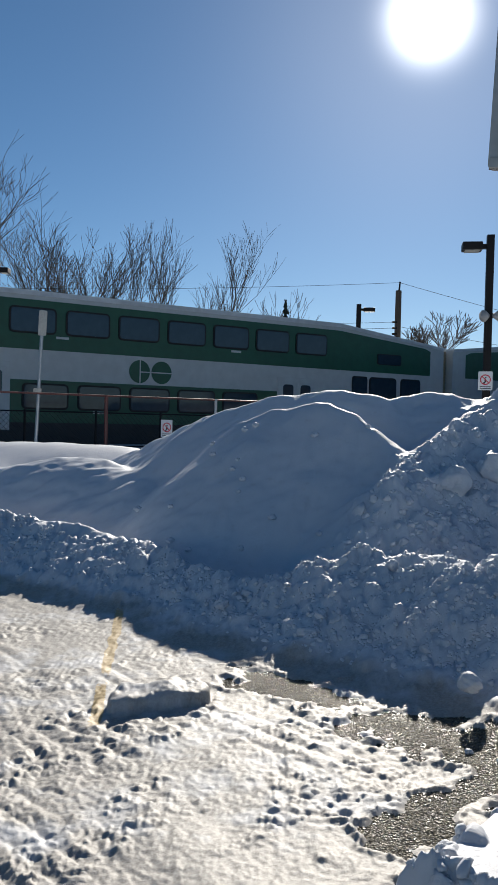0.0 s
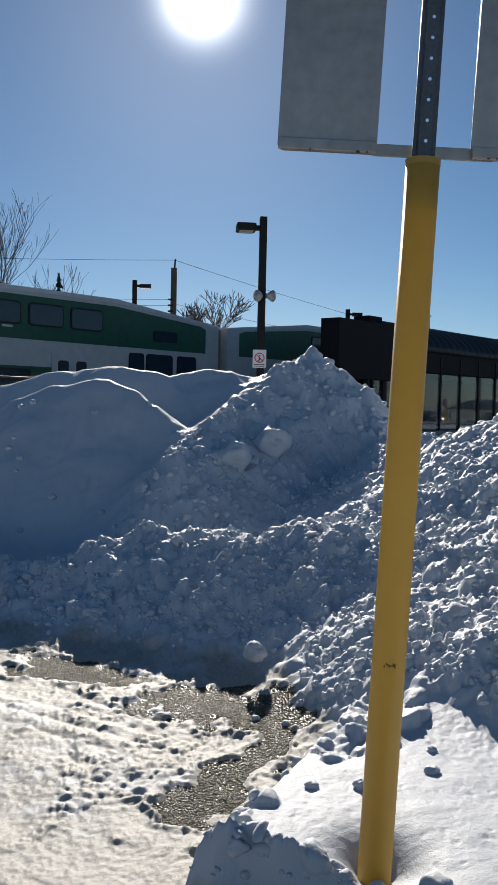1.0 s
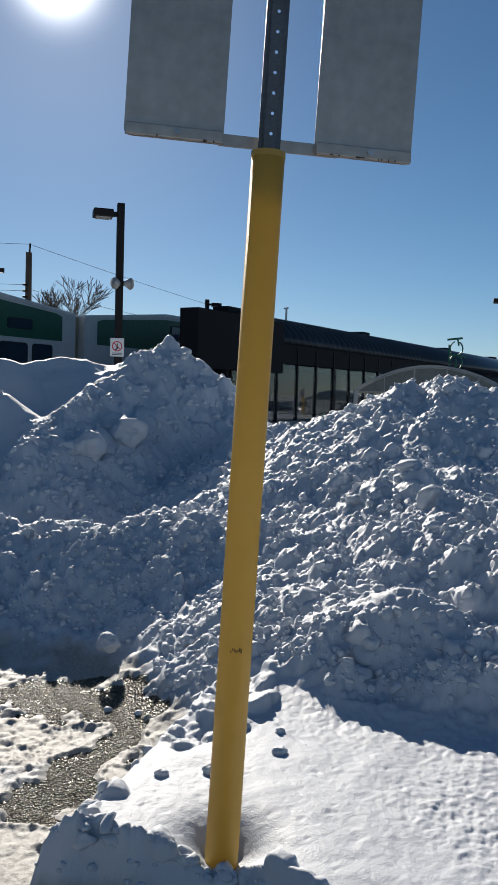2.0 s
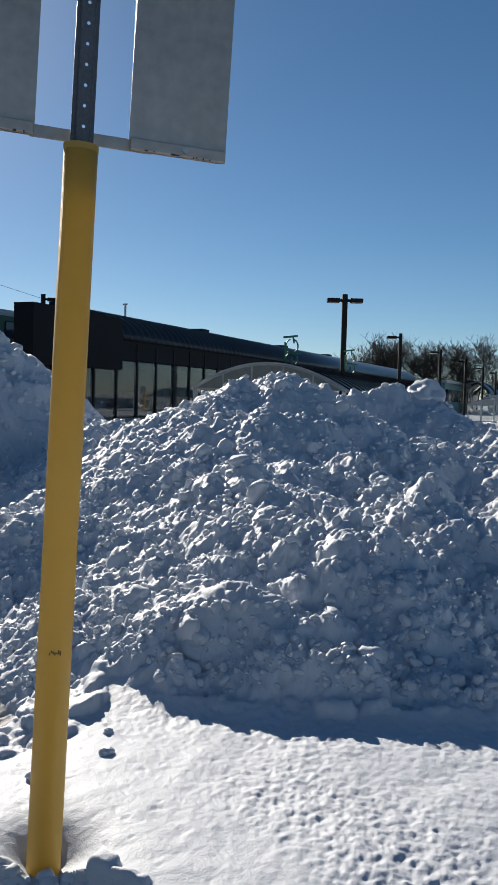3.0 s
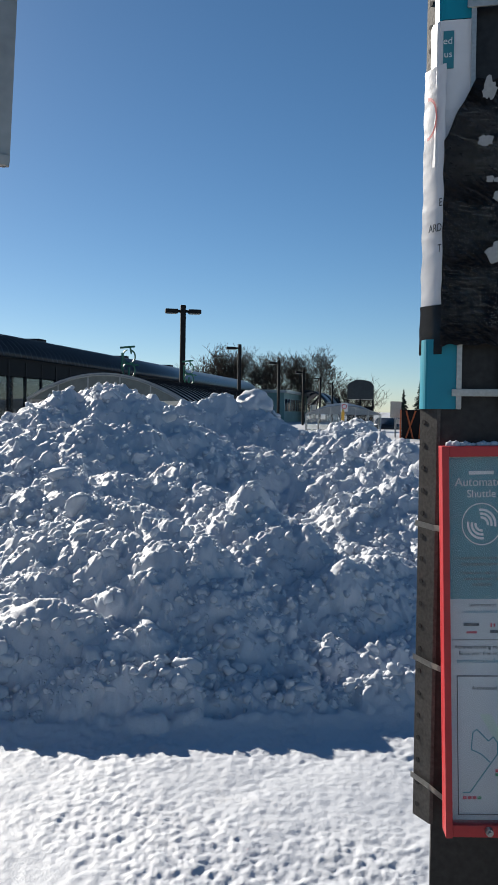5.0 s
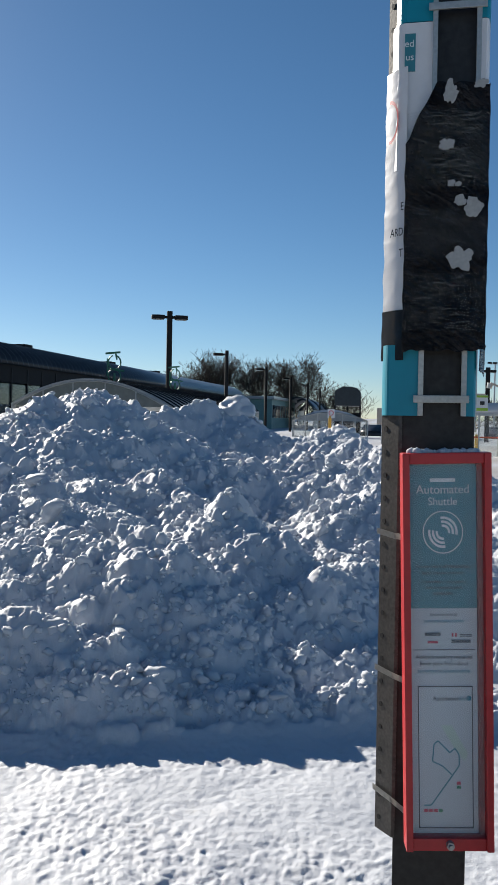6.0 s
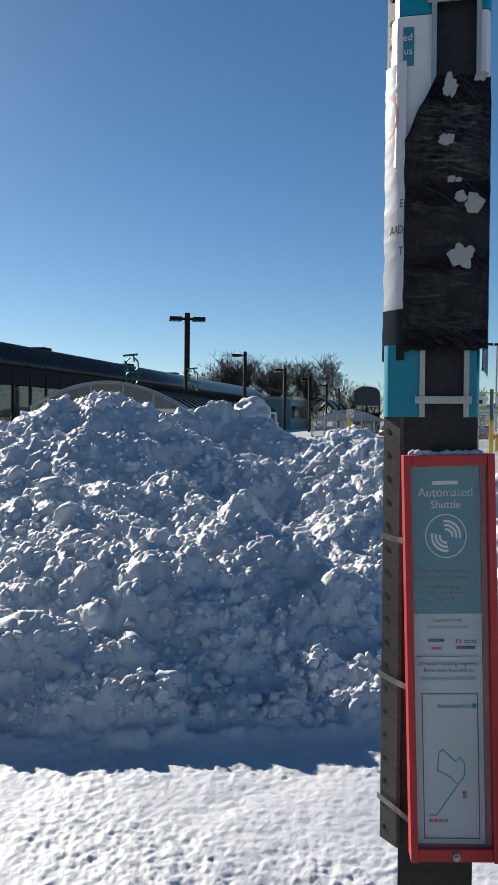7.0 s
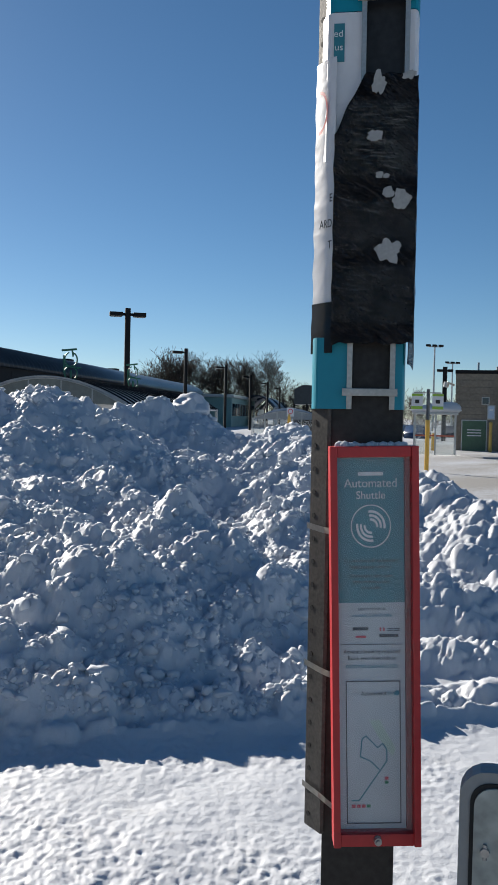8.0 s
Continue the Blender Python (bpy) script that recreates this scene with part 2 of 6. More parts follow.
RIDGES = [  # line, slope of the sides, roundness of the crest, skew
    (WINDROW, 0.56, 0.05, 0.0), (BERM, 0.3, 0.3, 0.0), (BOULDER, 1.5, 0.16, 0.0), (LEFT_MOUND, 0.6, 0.22, 0.0), (BACK, 0.78, 0.06, 0.0), (FOLD, 0.92, 0.1, 0.0), (CONE, 0.8, 0.08, 0.0),
    (SADDLE, 0.66, 0.2, 0.1), (PEAK, 0.6, 0.12, 0.2), (PEAK_BACK, 0.8, 0.12, 0.3), (SPUR, 0.74, 0.06, 0.36), (FRONT, 0.85, 0.08, 0.2), (FRONT_LEFT, 0.75, 0.12, 0.0),
    (FAR_SPUR, 0.75, 0.2, 0.2), (APRON, 0.46, 0.25, 0.0), (LOBE, 0.45, 0.35, 0.0), (LIP, 0.8, 0.03, 0.0), (LIP_EAST, 0.8, 0.03, 0.0), (FLANK, 0.8, 0.12, 0.0), (FRONT_EDGE, 1.0, 0.05, 0.0)]


def boulevard_side(X, Y):
    """Metres inside the snowed-over boulevard, whose edge runs beside the cleared lot."""
    ax, ay, bx, by = 0.56, 2.78, 1.6, 4.02
    ex, ey = bx - ax, by - ay
    k = math.hypot(ex, ey)
    beside = ((X - ax) * ey - (Y - ay) * ex) / k
    before = 0.55 * (X - 0.56) + 0.83 * (Y - 2.76) + 1.6 * np.maximum(X - 1.1, 0)
    return np.minimum(beside, before)


def smooth_shape(X, Y):
    b = boulevard_side(X, Y) + 0.10 * vnoise(X * 2.6, Y * 2.6, 5) + 0.035 * vnoise(X * 9, Y * 9, 6)
    z = 0.25 * step(-0.03, 0.05, b) + 0.03 * fbm(X * 0.8, Y * 0.8, 3, 2) * step(0.1, 0.5, b)
    d = -0.563 * X + 0.826 * Y
    z = z + 0.75 * step(15, 22, d) * (1 - step(60, 90, d))
    q = np.full(X.shape, 0.0)
    tot = np.exp(np.minimum(z, 8) / 0.045)
    wob = 1 + 0.25 * vnoise(X * 0.9, Y * 0.9, 11)
    for pts, slope, r, skew in RIDGES:
        h = ridge_height(pts, slope, r, X, Y, wob, skew)
        tot = tot + np.exp(np.maximum(h, -1) / 0.045)
    return 0.045 * np.log(tot) - 0.0


def roughness_map(X, Y, z0, flat):
    """How lumpy the snow is: full on ploughed heaps, nil on the drift in their lee and on the lot."""
    heap = np.maximum(step(0.06, 0.22, z0 - flat), step(0.03, 0.1, z0 - flat) * step(0.29, 0.33, z0))
    left = ((X - 1.44) * -0.722 + (Y - 8.53) * 0.692)          # metres left of the cone's ridge
    behind = Y - (7.55 - 0.72 * X)                            # metres behind the windrow
    drift = step(0.0, 0.4, left + 0.3 * vnoise(X * 2, Y * 2, 8)) * step(0.05, 0.3, behind + 0.12 * vnoise(X * 5, Y * 5, 9)) * step(15.2, 14.4, Y)
    heap = heap * (1 - 0.8 * np.exp(-((X - 2.5) ** 2 + (Y - 3.72) ** 2) / 0.09))      # the boulder is worn smooth
    return heap * (1 - 0.95 * drift), drift


az = np.concatenate([np.linspace(-180, -24, 40)[:-1], np.linspace(-24, -18, 25)[:-1], np.arange(-18, 68, 0.105), np.linspace(68, 76, 25)[1:], np.linspace(76, 180, 30)[1:-1]])
rad = np.concatenate([np.linspace(0.3, 2.0, 14)[:-1], 2.0 * (14.5 / 2.0) ** np.linspace(0, 1, 640)[:-1], np.geomspace(14.5, 60, 60)[:-1], np.geomspace(60, 3500, 24)])
AZ, RAD = np.meshgrid(np.radians(az), rad, indexing="ij")
GX, GY = RAD * np.sin(AZ), RAD * np.cos(AZ)
Z0 = smooth_shape(GX, GY)
bside = boulevard_side(GX, GY)
flat = 0.25 * step(-0.03, 0.10, bside)
ROUGH, DRIFT = roughness_map(GX, GY, Z0, flat)
ROUGH = ROUGH * step(14.5, 13.6, RAD)
ROUGH = np.maximum(ROUGH, 0.55 * np.exp(-((bside - 0.18) / 0.16) ** 2) * step(3.35, 3.8, RAD) * step(6, 5, RAD) * step(-0.2, 0.4, GX))
near = step(60, 20, RAD)
LEE = GY - (7.55 - 0.72 * GX)
FINE = step(-2.1, -1.7, LEE) * step(0.25, 0.0, LEE) * step(2.6, 2.0, GX)     # the windrow's face, all small crumbs
steep = np.hypot(smooth_shape(GX + 0.06, GY) - Z0, smooth_shape(GX, GY + 0.06) - Z0) / 0.06
TAME = 1 / (1 + 1.1 * steep)


def billow(x, y, octaves, k):
    out, amp, f = 0, 1.0, 1.0
    for o in range(octaves):
        out = out + amp * (np.abs(vnoise(x * f + 13.7 * o, y * f + 5.1 * o, k + o)) * 2 - 0.42)
        amp, f = amp * 0.62, f * 2.1
    return out


fade = step(22, 12, RAD)
GZ = Z0 + ROUGH * (0.06 * fbm(GX * 1.5, GY * 1.5, 2, 21) + (0.55 + 0.45 * TAME) * ((1 - 0.75 * FINE) * (1 - 0.55 * step(4.2, 3.4, GY) * step(4.6, 5.2, GX)) * (0.13 * billow(GX * 1.9, GY * 1.9, 1, 31) + 0.075 * billow(GX * 4.3, GY * 4.3, 1, 32)) + 0.045 * billow(GX * 8.5, GY * 8.5, 2, 35) + 0.016 * billow(GX * 24, GY * 24, 2, 36)) * fade - 0.02)
GZ += ROUGH * (1 - step(0.3, 0.8, DRIFT)) * fade * (0.6 + 0.4 * TAME) * (0.018 * billow(GX * 21, GY * 21, 3, 33) + 0.016 * FINE * billow(GX * 13 + 3, GY * 13, 3, 34))
GZ += DRIFT * (0.12 * fbm(GX * 1.1, GY * 1.3, 2, 41) + 0.045 * fbm(GX * 3, GY * 5, 3, 43)) * near
lot = (1 - step(-0.05, 0.05, bside)) * (1 - step(0.05, 0.15, Z0))
GZ += lot * near * (0.006 * fbm(GX * 38, GY * 38, 3, 53) + 0.022 * fbm(GX * 2.2 + GY * 0.8, GY * 1.2, 4, 51) + 0.006 * billow(GX * 26, GY * 26, 2, 63) * step(-0.2, 0.25, fbm(GX * 1.3 - GY, GY * 1.5, 3, 64)) + 0.012 * billow(GX * 7 + GY * 3, GY * 8 - GX * 3, 3, 61) * step(-0.1, 0.3, fbm(GX * 0.8, GY * 0.8, 2, 65)))
bl = step(0.05, 0.2, bside) * (1 - step(0.1, 0.25, Z0 - flat)) * step(16, 9, RAD)
crust = 0.25 + 0.75 * step(1.3, 2.3, GX - 0.3 * (GY - 3))
GZ += bl * (0.01 * fbm(GX * 5, GY * 5, 3, 71) + crust * (0.004 * billow(GX * 11, GY * 11, 3, 75) * step(-0.25, 0.3, vnoise(GX * 1.6, GY * 1.6, 77)) + 0.009 * fbm(GX * 40, GY * 40, 3, 81) * (0.5 + 0.8 * step(-0.2, 0.3, vnoise(GX * 2.1, GY * 2.1, 78)))))
# small melt pits in the crust
pit = vnoise(GX * 26, GY * 26, 85)
GZ -= bl * 0.0035 * step(0.36, 0.46, pit) * (1 - 0.7 * step(1.6, 2.3, GX))
# bare wet asphalt and grime on the cleared lot: soft-edged patches, (x, y, half-length, half-width, turn)
def patches(rows, X, Y, ragged, low=0.0):
    out = np.full(X.shape, low)
    for px, py, a, b, turn in rows:
        c, s_ = math.cos(radians(turn)), math.sin(radians(turn))
        u, v = ((X - px) * c + (Y - py) * s_) / a, (-(X - px) * s_ + (Y - py) * c) / b
        out = np.maximum(out, 1 - (u ** 4 + v ** 4) ** 0.25)
    return out + ragged


BARE_ROWS = [(0.33, 5.36, 0.46, 0.2, -38), (1.02, 4.62, 0.5, 0.3, -34), (1.17, 4.02, 0.26, 0.13, 60), (0.76, 3.64, 0.36, 0.14, 56)]
SHAPE = patches(BARE_ROWS, GX, GY, 0.8 * fbm(GX * 7, GY * 7, 5, 91), -3.0) * step(14, 10, RAD) - 2 * step(10, 14, RAD)
BARE = step(-0.05, 0.2, SHAPE) * lot
RIM = np.exp(-((SHAPE + 0.16) / 0.13) ** 2) * lot
GZ += 0.014 * RIM * (0.5 + vnoise(GX * 9, GY * 9, 92)) - 0.008 * BARE
# clods: each a tilted, broken-edged lump pressed into the heap
ALONG, ACROSS = 0.6 * GX + 0.8 * GY, 0.8 * GX - 0.6 * GY      # along and across the plough's way over the lot
BAND = lot * step(0.0, 0.22, fbm(ALONG * 0.55, ACROSS * 2.4, 4, 66)) * step(11, 8, RAD)
BAND = np.maximum(BAND, lot * step(0.002, 0.04, Z0) * step(11, 9, RAD))
BAND = np.maximum(BAND * (1 - 0.95 * BARE), RIM)
GZ += BAND * (0.006 + 0.020 * np.maximum(billow(GX * 13, GY * 13, 4, 67), -0.3))
CRUMB = 0.3 * BAND
ZB = GZ.copy()
for turn in range(110000):
    a = rng.uniform(-20, 70) if turn < 85000 else rng.uniform(-16, 24)
    r = 2.3 * (14.0 / 2.3) ** rng.random() if turn < 85000 else rng.uniform(4.6, 8.6)
    i, j = int(np.searchsorted(az, a)), int(np.searchsorted(rad, r))
    pick = rng.random()
    pick = min(pick, 0.97)
    small = pick < 0.86
    dens = max(ROUGH[i, j], 0.42 * CRUMB[i, j])
    if dens < 0.12 or rng.random() > dens:
        continue
    small = small or CRUMB[i, j] > ROUGH[i, j]
    size = (0.013 if small else 0.034 if pick < 0.975 else 0.065) * (1 + min(rng.pareto(2.6), 3 if pick < 0.975 else 0.9)) * (r / 5.0) ** 0.5 * (0.36 if CRUMB[i, j] > ROUGH[i, j] else 1.0)
    da = math.degrees(size * 1.25 / r)
    ia, ib = np.searchsorted(az, a - da), np.searchsorted(az, a + da)
    ja, jb = np.searchsorted(rad, r - size * 1.25), np.searchsorted(rad, r + size * 1.25)
    if ib - ia < 2 or jb - ja < 2:
        continue
    sl = (slice(ia, ib), slice(ja, jb))
    dx, dy = (GX[sl] - GX[i, j]) / size, (GY[sl] - GY[i, j]) / size
    th, squash, k = rng.uniform(0, math.pi), rng.uniform(1.0, 1.5), rng.uniform(2.0, 5.0)
    cx, cy = dx * math.cos(th) + dy * math.sin(th), (-dx * math.sin(th) + dy * math.cos(th)) * squash
    d = (np.abs(cx) ** k + np.abs(cy) ** k) ** (1 / k) + 0.35 * vnoise(GX[sl] / size * 1.9, GY[sl] / size * 1.9, 3)
    tilt = (rng.normal(0, 0.2) * cx + rng.normal(0, 0.2) * cy) * (1 if pick < 0.975 else 0.5)
    top = 0.8 * size * (0.6 + 0.4 * TAME[i, j]) * (rng.uniform(0.35, 0.8) * np.clip(1 - d * d, 0, 1) ** 0.38 + tilt * (d < 0.95))
    GZ[sl] = np.where(d < 1, np.maximum(GZ[sl], ZB[sl] + top), GZ[sl])

GRIME_ROWS = [(0.33, 3.2, 0.3, 0.12, -20), (-0.08, 3.5, 0.25, 0.1, -20), (-1.0, 4.4, 0.5, 0.8, 70), (0.1, 3.1, 0.7, 0.35, -10), (-1.7, 6.6, 0.8, 0.5, 0), (-0.1, 3.5, 0.3, 0.12, -20), (0.6, 3.2, 0.5, 0.3, 0), (-2.4, 5.5, 0.7, 1.2, 20), (0.2, 5.1, 0.5, 0.3, -20), (0.0, 2.4, 1.4, 0.5, 0), (1.0, 4.1, 0.6, 0.5, -30)]
# melt-softened edges
soft = GZ.copy()
soft[1:-1, 1:-1] = 0.8 * GZ[1:-1, 1:-1] + 0.05 * (GZ[:-2, 1:-1] + GZ[2:, 1:-1] + GZ[1:-1, :-2] + GZ[1:-1, 2:])
GZ = np.where(RAD < 14, soft, GZ)
rag = 0.7 * fbm(GX * 5, GY * 5, 4, 91) * near
GRIME = np.clip(0.66 + step(-0.3, 0.9, patches(GRIME_ROWS, GX, GY, 1.3 * rag)) + 0.5 * fbm(GX * 1.5 - GY * 0.5, GY * 3.5 + GX, 3, 99), 0, 1.2) * lot
GRIME = np.maximum(GRIME, step(11, 15, RAD) * step(8.5, 7.5, GY - 0.35 * GX) * np.clip(0.6 + 0.9 * fbm(GX * 0.25, GY * 0.8, 4, 98), 0, 1.1))
GRIME = np.maximum(GRIME, step(18, 26, RAD) * np.clip(0.35 + 0.9 * fbm(GX * 0.12, GY * 0.4, 3, 97), 0, 0.9))
STRIPE = (1 - step(0.02, 0.05, np.abs((GX + 0.93) - 0.095 * (5.8 - GY) + 0.03 * vnoise(GX * 6, GY * 6, 97)))) * step(4.5, 4.8, GY) * step(7.5, 7.1, GY) * lot * step(-0.6, -0.2, fbm(GX * 4, GY * 2, 3, 95))
GZ -= 0.10 * np.exp(-(np.hypot(GX - 1.07, GY - 2.53) / 0.13) ** 2)
# tyre and blade scrapes
GZ += lot * near * 0.012 * np.abs(np.sin((GX * 0.75 + GY * 0.66) * 21 + 2 * fbm(GX, GY, 2, 15))) * step(0.0, 0.25, fbm(GX * 0.9, GY * 0.9, 2, 16)) * (1 - BARE)
# a kicked-up slab on the lot and animal pits in the boulevard snow
slab = np.clip(1 - ((GX + 0.52 + 0.1 * vnoise(GX * 6, GY * 6, 12)) / 0.30) ** 4 - ((GY - 5.05 - 0.35 * (GX + 0.52) + 0.12 * vnoise(GX * 7, GY * 7, 13)) / 0.14) ** 4, 0, 1)
GZ += (0.10 + 0.04 * vnoise(GX * 9, GY * 9, 14)) * slab ** 0.2 * lot
na, nr = AZ.shape
co = np.stack([GX, GY, GZ], -1).reshape(-1, 3)
co = np.vstack([co, [[0, 0, float(GZ[:, 0].mean())]]])
ii, jj = np.meshgrid(np.arange(na), np.arange(nr - 1), indexing="ij")
i2 = (ii + 1) % na
quads = np.stack([ii * nr + jj, ii * nr + jj + 1, i2 * nr + jj + 1, i2 * nr + jj], -1).reshape(-1, 4)
me = bpy.data.meshes.new("ground")
me.vertices.add(len(co))
me.vertices.foreach_set("co", co.ravel())
tris = np.stack([np.full(na, na * nr), np.arange(na) * nr, ((np.arange(na) + 1) % na) * nr], -1)
nl = quads.size + tris.size
me.loops.add(nl)
me.loops.foreach_set("vertex_index", np.concatenate([quads.ravel(), tris.ravel()]).astype(np.int32))
me.polygons.add(len(quads) + len(tris))
me.polygons.foreach_set("loop_start", np.concatenate([np.arange(len(quads)) * 4, quads.size + np.arange(na) * 3]).astype(np.int32))
me.update(calc_edges=True)
me.validate()
for key, arr in (("bare", BARE), ("grime", GRIME), ("stripe", STRIPE)):
    at = me.attributes.new(key, "FLOAT", "POINT")
    at.data.foreach_set("value", np.append(arr.ravel(), 0.0).astype(np.float32))
me.polygons.foreach_set("use_smooth", [True] * len(me.polygons))
ground = tagged(new("ground", me), "snow-covered ground with ploughed snow heaps beside a cleared lot", "ground", kind="structure")


def ground_z(x, y):
    a, r = math.degrees(math.atan2(x, y)), math.hypot(x, y)
    i, j = min(int(np.searchsorted(az, a)), na - 1), min(int(np.searchsorted(rad, r)), nr - 1)
    return float(GZ[i, j])


def snow_material(zones=True):
    """Granular snow; on the lot it thins to grimy pack ice and wet asphalt."""
    m = bpy.data.materials.new("snow")
    m.use_nodes = True
    n, l = m.node_tree.nodes, m.node_tree.links
    b = n["Principled BSDF"]
    tc = n.new("ShaderNodeTexCoord")

    def noise_at(scale, detail):
        t = n.new("ShaderNodeTexNoise")
        t.inputs["Scale"].default_value, t.inputs["Detail"].default_value = scale, detail
        l.new(tc.outputs["Object"], t.inputs["Vector"])
        return t

    def mixed(fac, c0, c1):
        x = n.new("ShaderNodeMix")
        x.data_type = "RGBA"
        l.new(fac, x.inputs[0])
        for sock, c in ((x.inputs[6], c0), (x.inputs[7], c1)):
            if isinstance(c, tuple):
                sock.default_value = (*c, 1)
            else:
                l.new(c, sock)
        return x.outputs[2]

    def zone(key, noise_node, lo, hi):
        a = n.new("ShaderNodeAttribute")
        a.attribute_name = key
        w, r = n.new("ShaderNodeMath"), n.new("ShaderNodeMapRange")
        w.operation = "ADD"
        l.new(a.outputs["Fac"], w.inputs[0]), l.new(noise_node.outputs["Fac"], w.inputs[1])
        r.inputs["From Min"].default_value, r.inputs["From Max"].default_value = lo, hi
        l.new(w.outputs[0], r.inputs["Value"])
        return r.outputs[0]

    fine, mid, large = noise_at(150, 6), noise_at(42, 6), noise_at(3, 5)
    colour = mixed(large.outputs["Fac"], (0.52, 0.55, 0.60), (0.61, 0.635, 0.67))
    rough_out = None
    if zones:
        grit = noise_at(60, 6)
        gr, br, sr = zone("grime", noise_at(9, 8), 0.6, 1.45), zone("bare", noise_at(14, 8), 0.98, 1.2), zone("stripe", mid, 0.75, 1.15)
        grime_c = mixed(grit.outputs["Fac"], (0.2, 0.185, 0.16), (0.48, 0.465, 0.44))
        colour = mixed(gr, colour, grime_c)
        colour = mixed(sr, colour, mixed(grit.outputs["Fac"], (0.3, 0.2, 0.08), (0.5, 0.4, 0.22)))
        stone = n.new("ShaderNodeTexVoronoi")
        stone.inputs["Scale"].default_value = 75
        l.new(tc.outputs["Object"], stone.inputs["Vector"])
        # pale specks: bits of ice, and sun glints put into the colour
        pale = n.new("ShaderNodeMapRange")
        pale.inputs["From Min"].default_value, pale.inputs["From Max"].default_value = 0.58, 0.8
        l.new(noise_at(34, 8).outputs["Fac"], pale.inputs["Value"])
        asphalt = mixed(pale.outputs[0], mixed(stone.outputs["Color"], (0.03, 0.027, 0.02), (0.17, 0.15, 0.105)), (0.42, 0.41, 0.38))
        colour = mixed(br, colour, asphalt)
        rr = n.new("ShaderNodeMapRange")
        rr.inputs["To Min"].default_value, rr.inputs["To Max"].default_value = 0.6, 0.24
        l.new(br, rr.inputs["Value"]), l.new(rr.outputs[0], b.inputs["Roughness"])
    else:
        b.inputs["Roughness"].default_value = 0.6
    l.new(colour, b.inputs["Base Color"])
    b.inputs["Specular IOR Level"].default_value = 0.3
    b1, b2 = n.new("ShaderNodeBump"), n.new("ShaderNodeBump")
    b1.inputs["Strength"].default_value, b1.inputs["Distance"].default_value = 0.18, 0.015
    b2.inputs["Strength"].default_value, b2.inputs["Distance"].default_value = 0.24, 0.008
    l.new(mid.outputs["Fac"], b1.inputs["Height"]), l.new(fine.outputs["Fac"], b2.inputs["Height"])
    l.new(b1.outputs[0], b2.inputs["Normal"]), l.new(b2.outputs[0], b.inputs["Normal"])
    if zones:
        b3 = n.new("ShaderNodeBump")
        b3.inputs["Distance"].default_value = 0.03
        l.new(br, b3.inputs["Strength"]), l.new(stone.outputs["Distance"], b3.inputs["Height"])
        l.new(b2.outputs[0], b3.inputs["Normal"]), l.new(b3.outputs[0], b.inputs["Normal"])
    return m


M_SNOW = snow_material()
me.materials.append(M_SNOW)
M_BLOCK = snow_material(False)

# ================= things =================
# ---- bi-level coaches ----
COACH_END, COACH_LEN, SIDE, RAIL = 29.0, 26.4, 27.1, 0.85


def coach_body(x0, x1, kink):
    """Side outline of a coach with roofs that slope down to both ends."""
    return [(x0, 1.05), (x1, 1.05), (x1, 5.05), (x1 - 0.9, 5.12), (x1 - kink, 5.68), (x0 + kink, 5.68), (x0 + 0.9, 5.12), (x0, 5.05)]


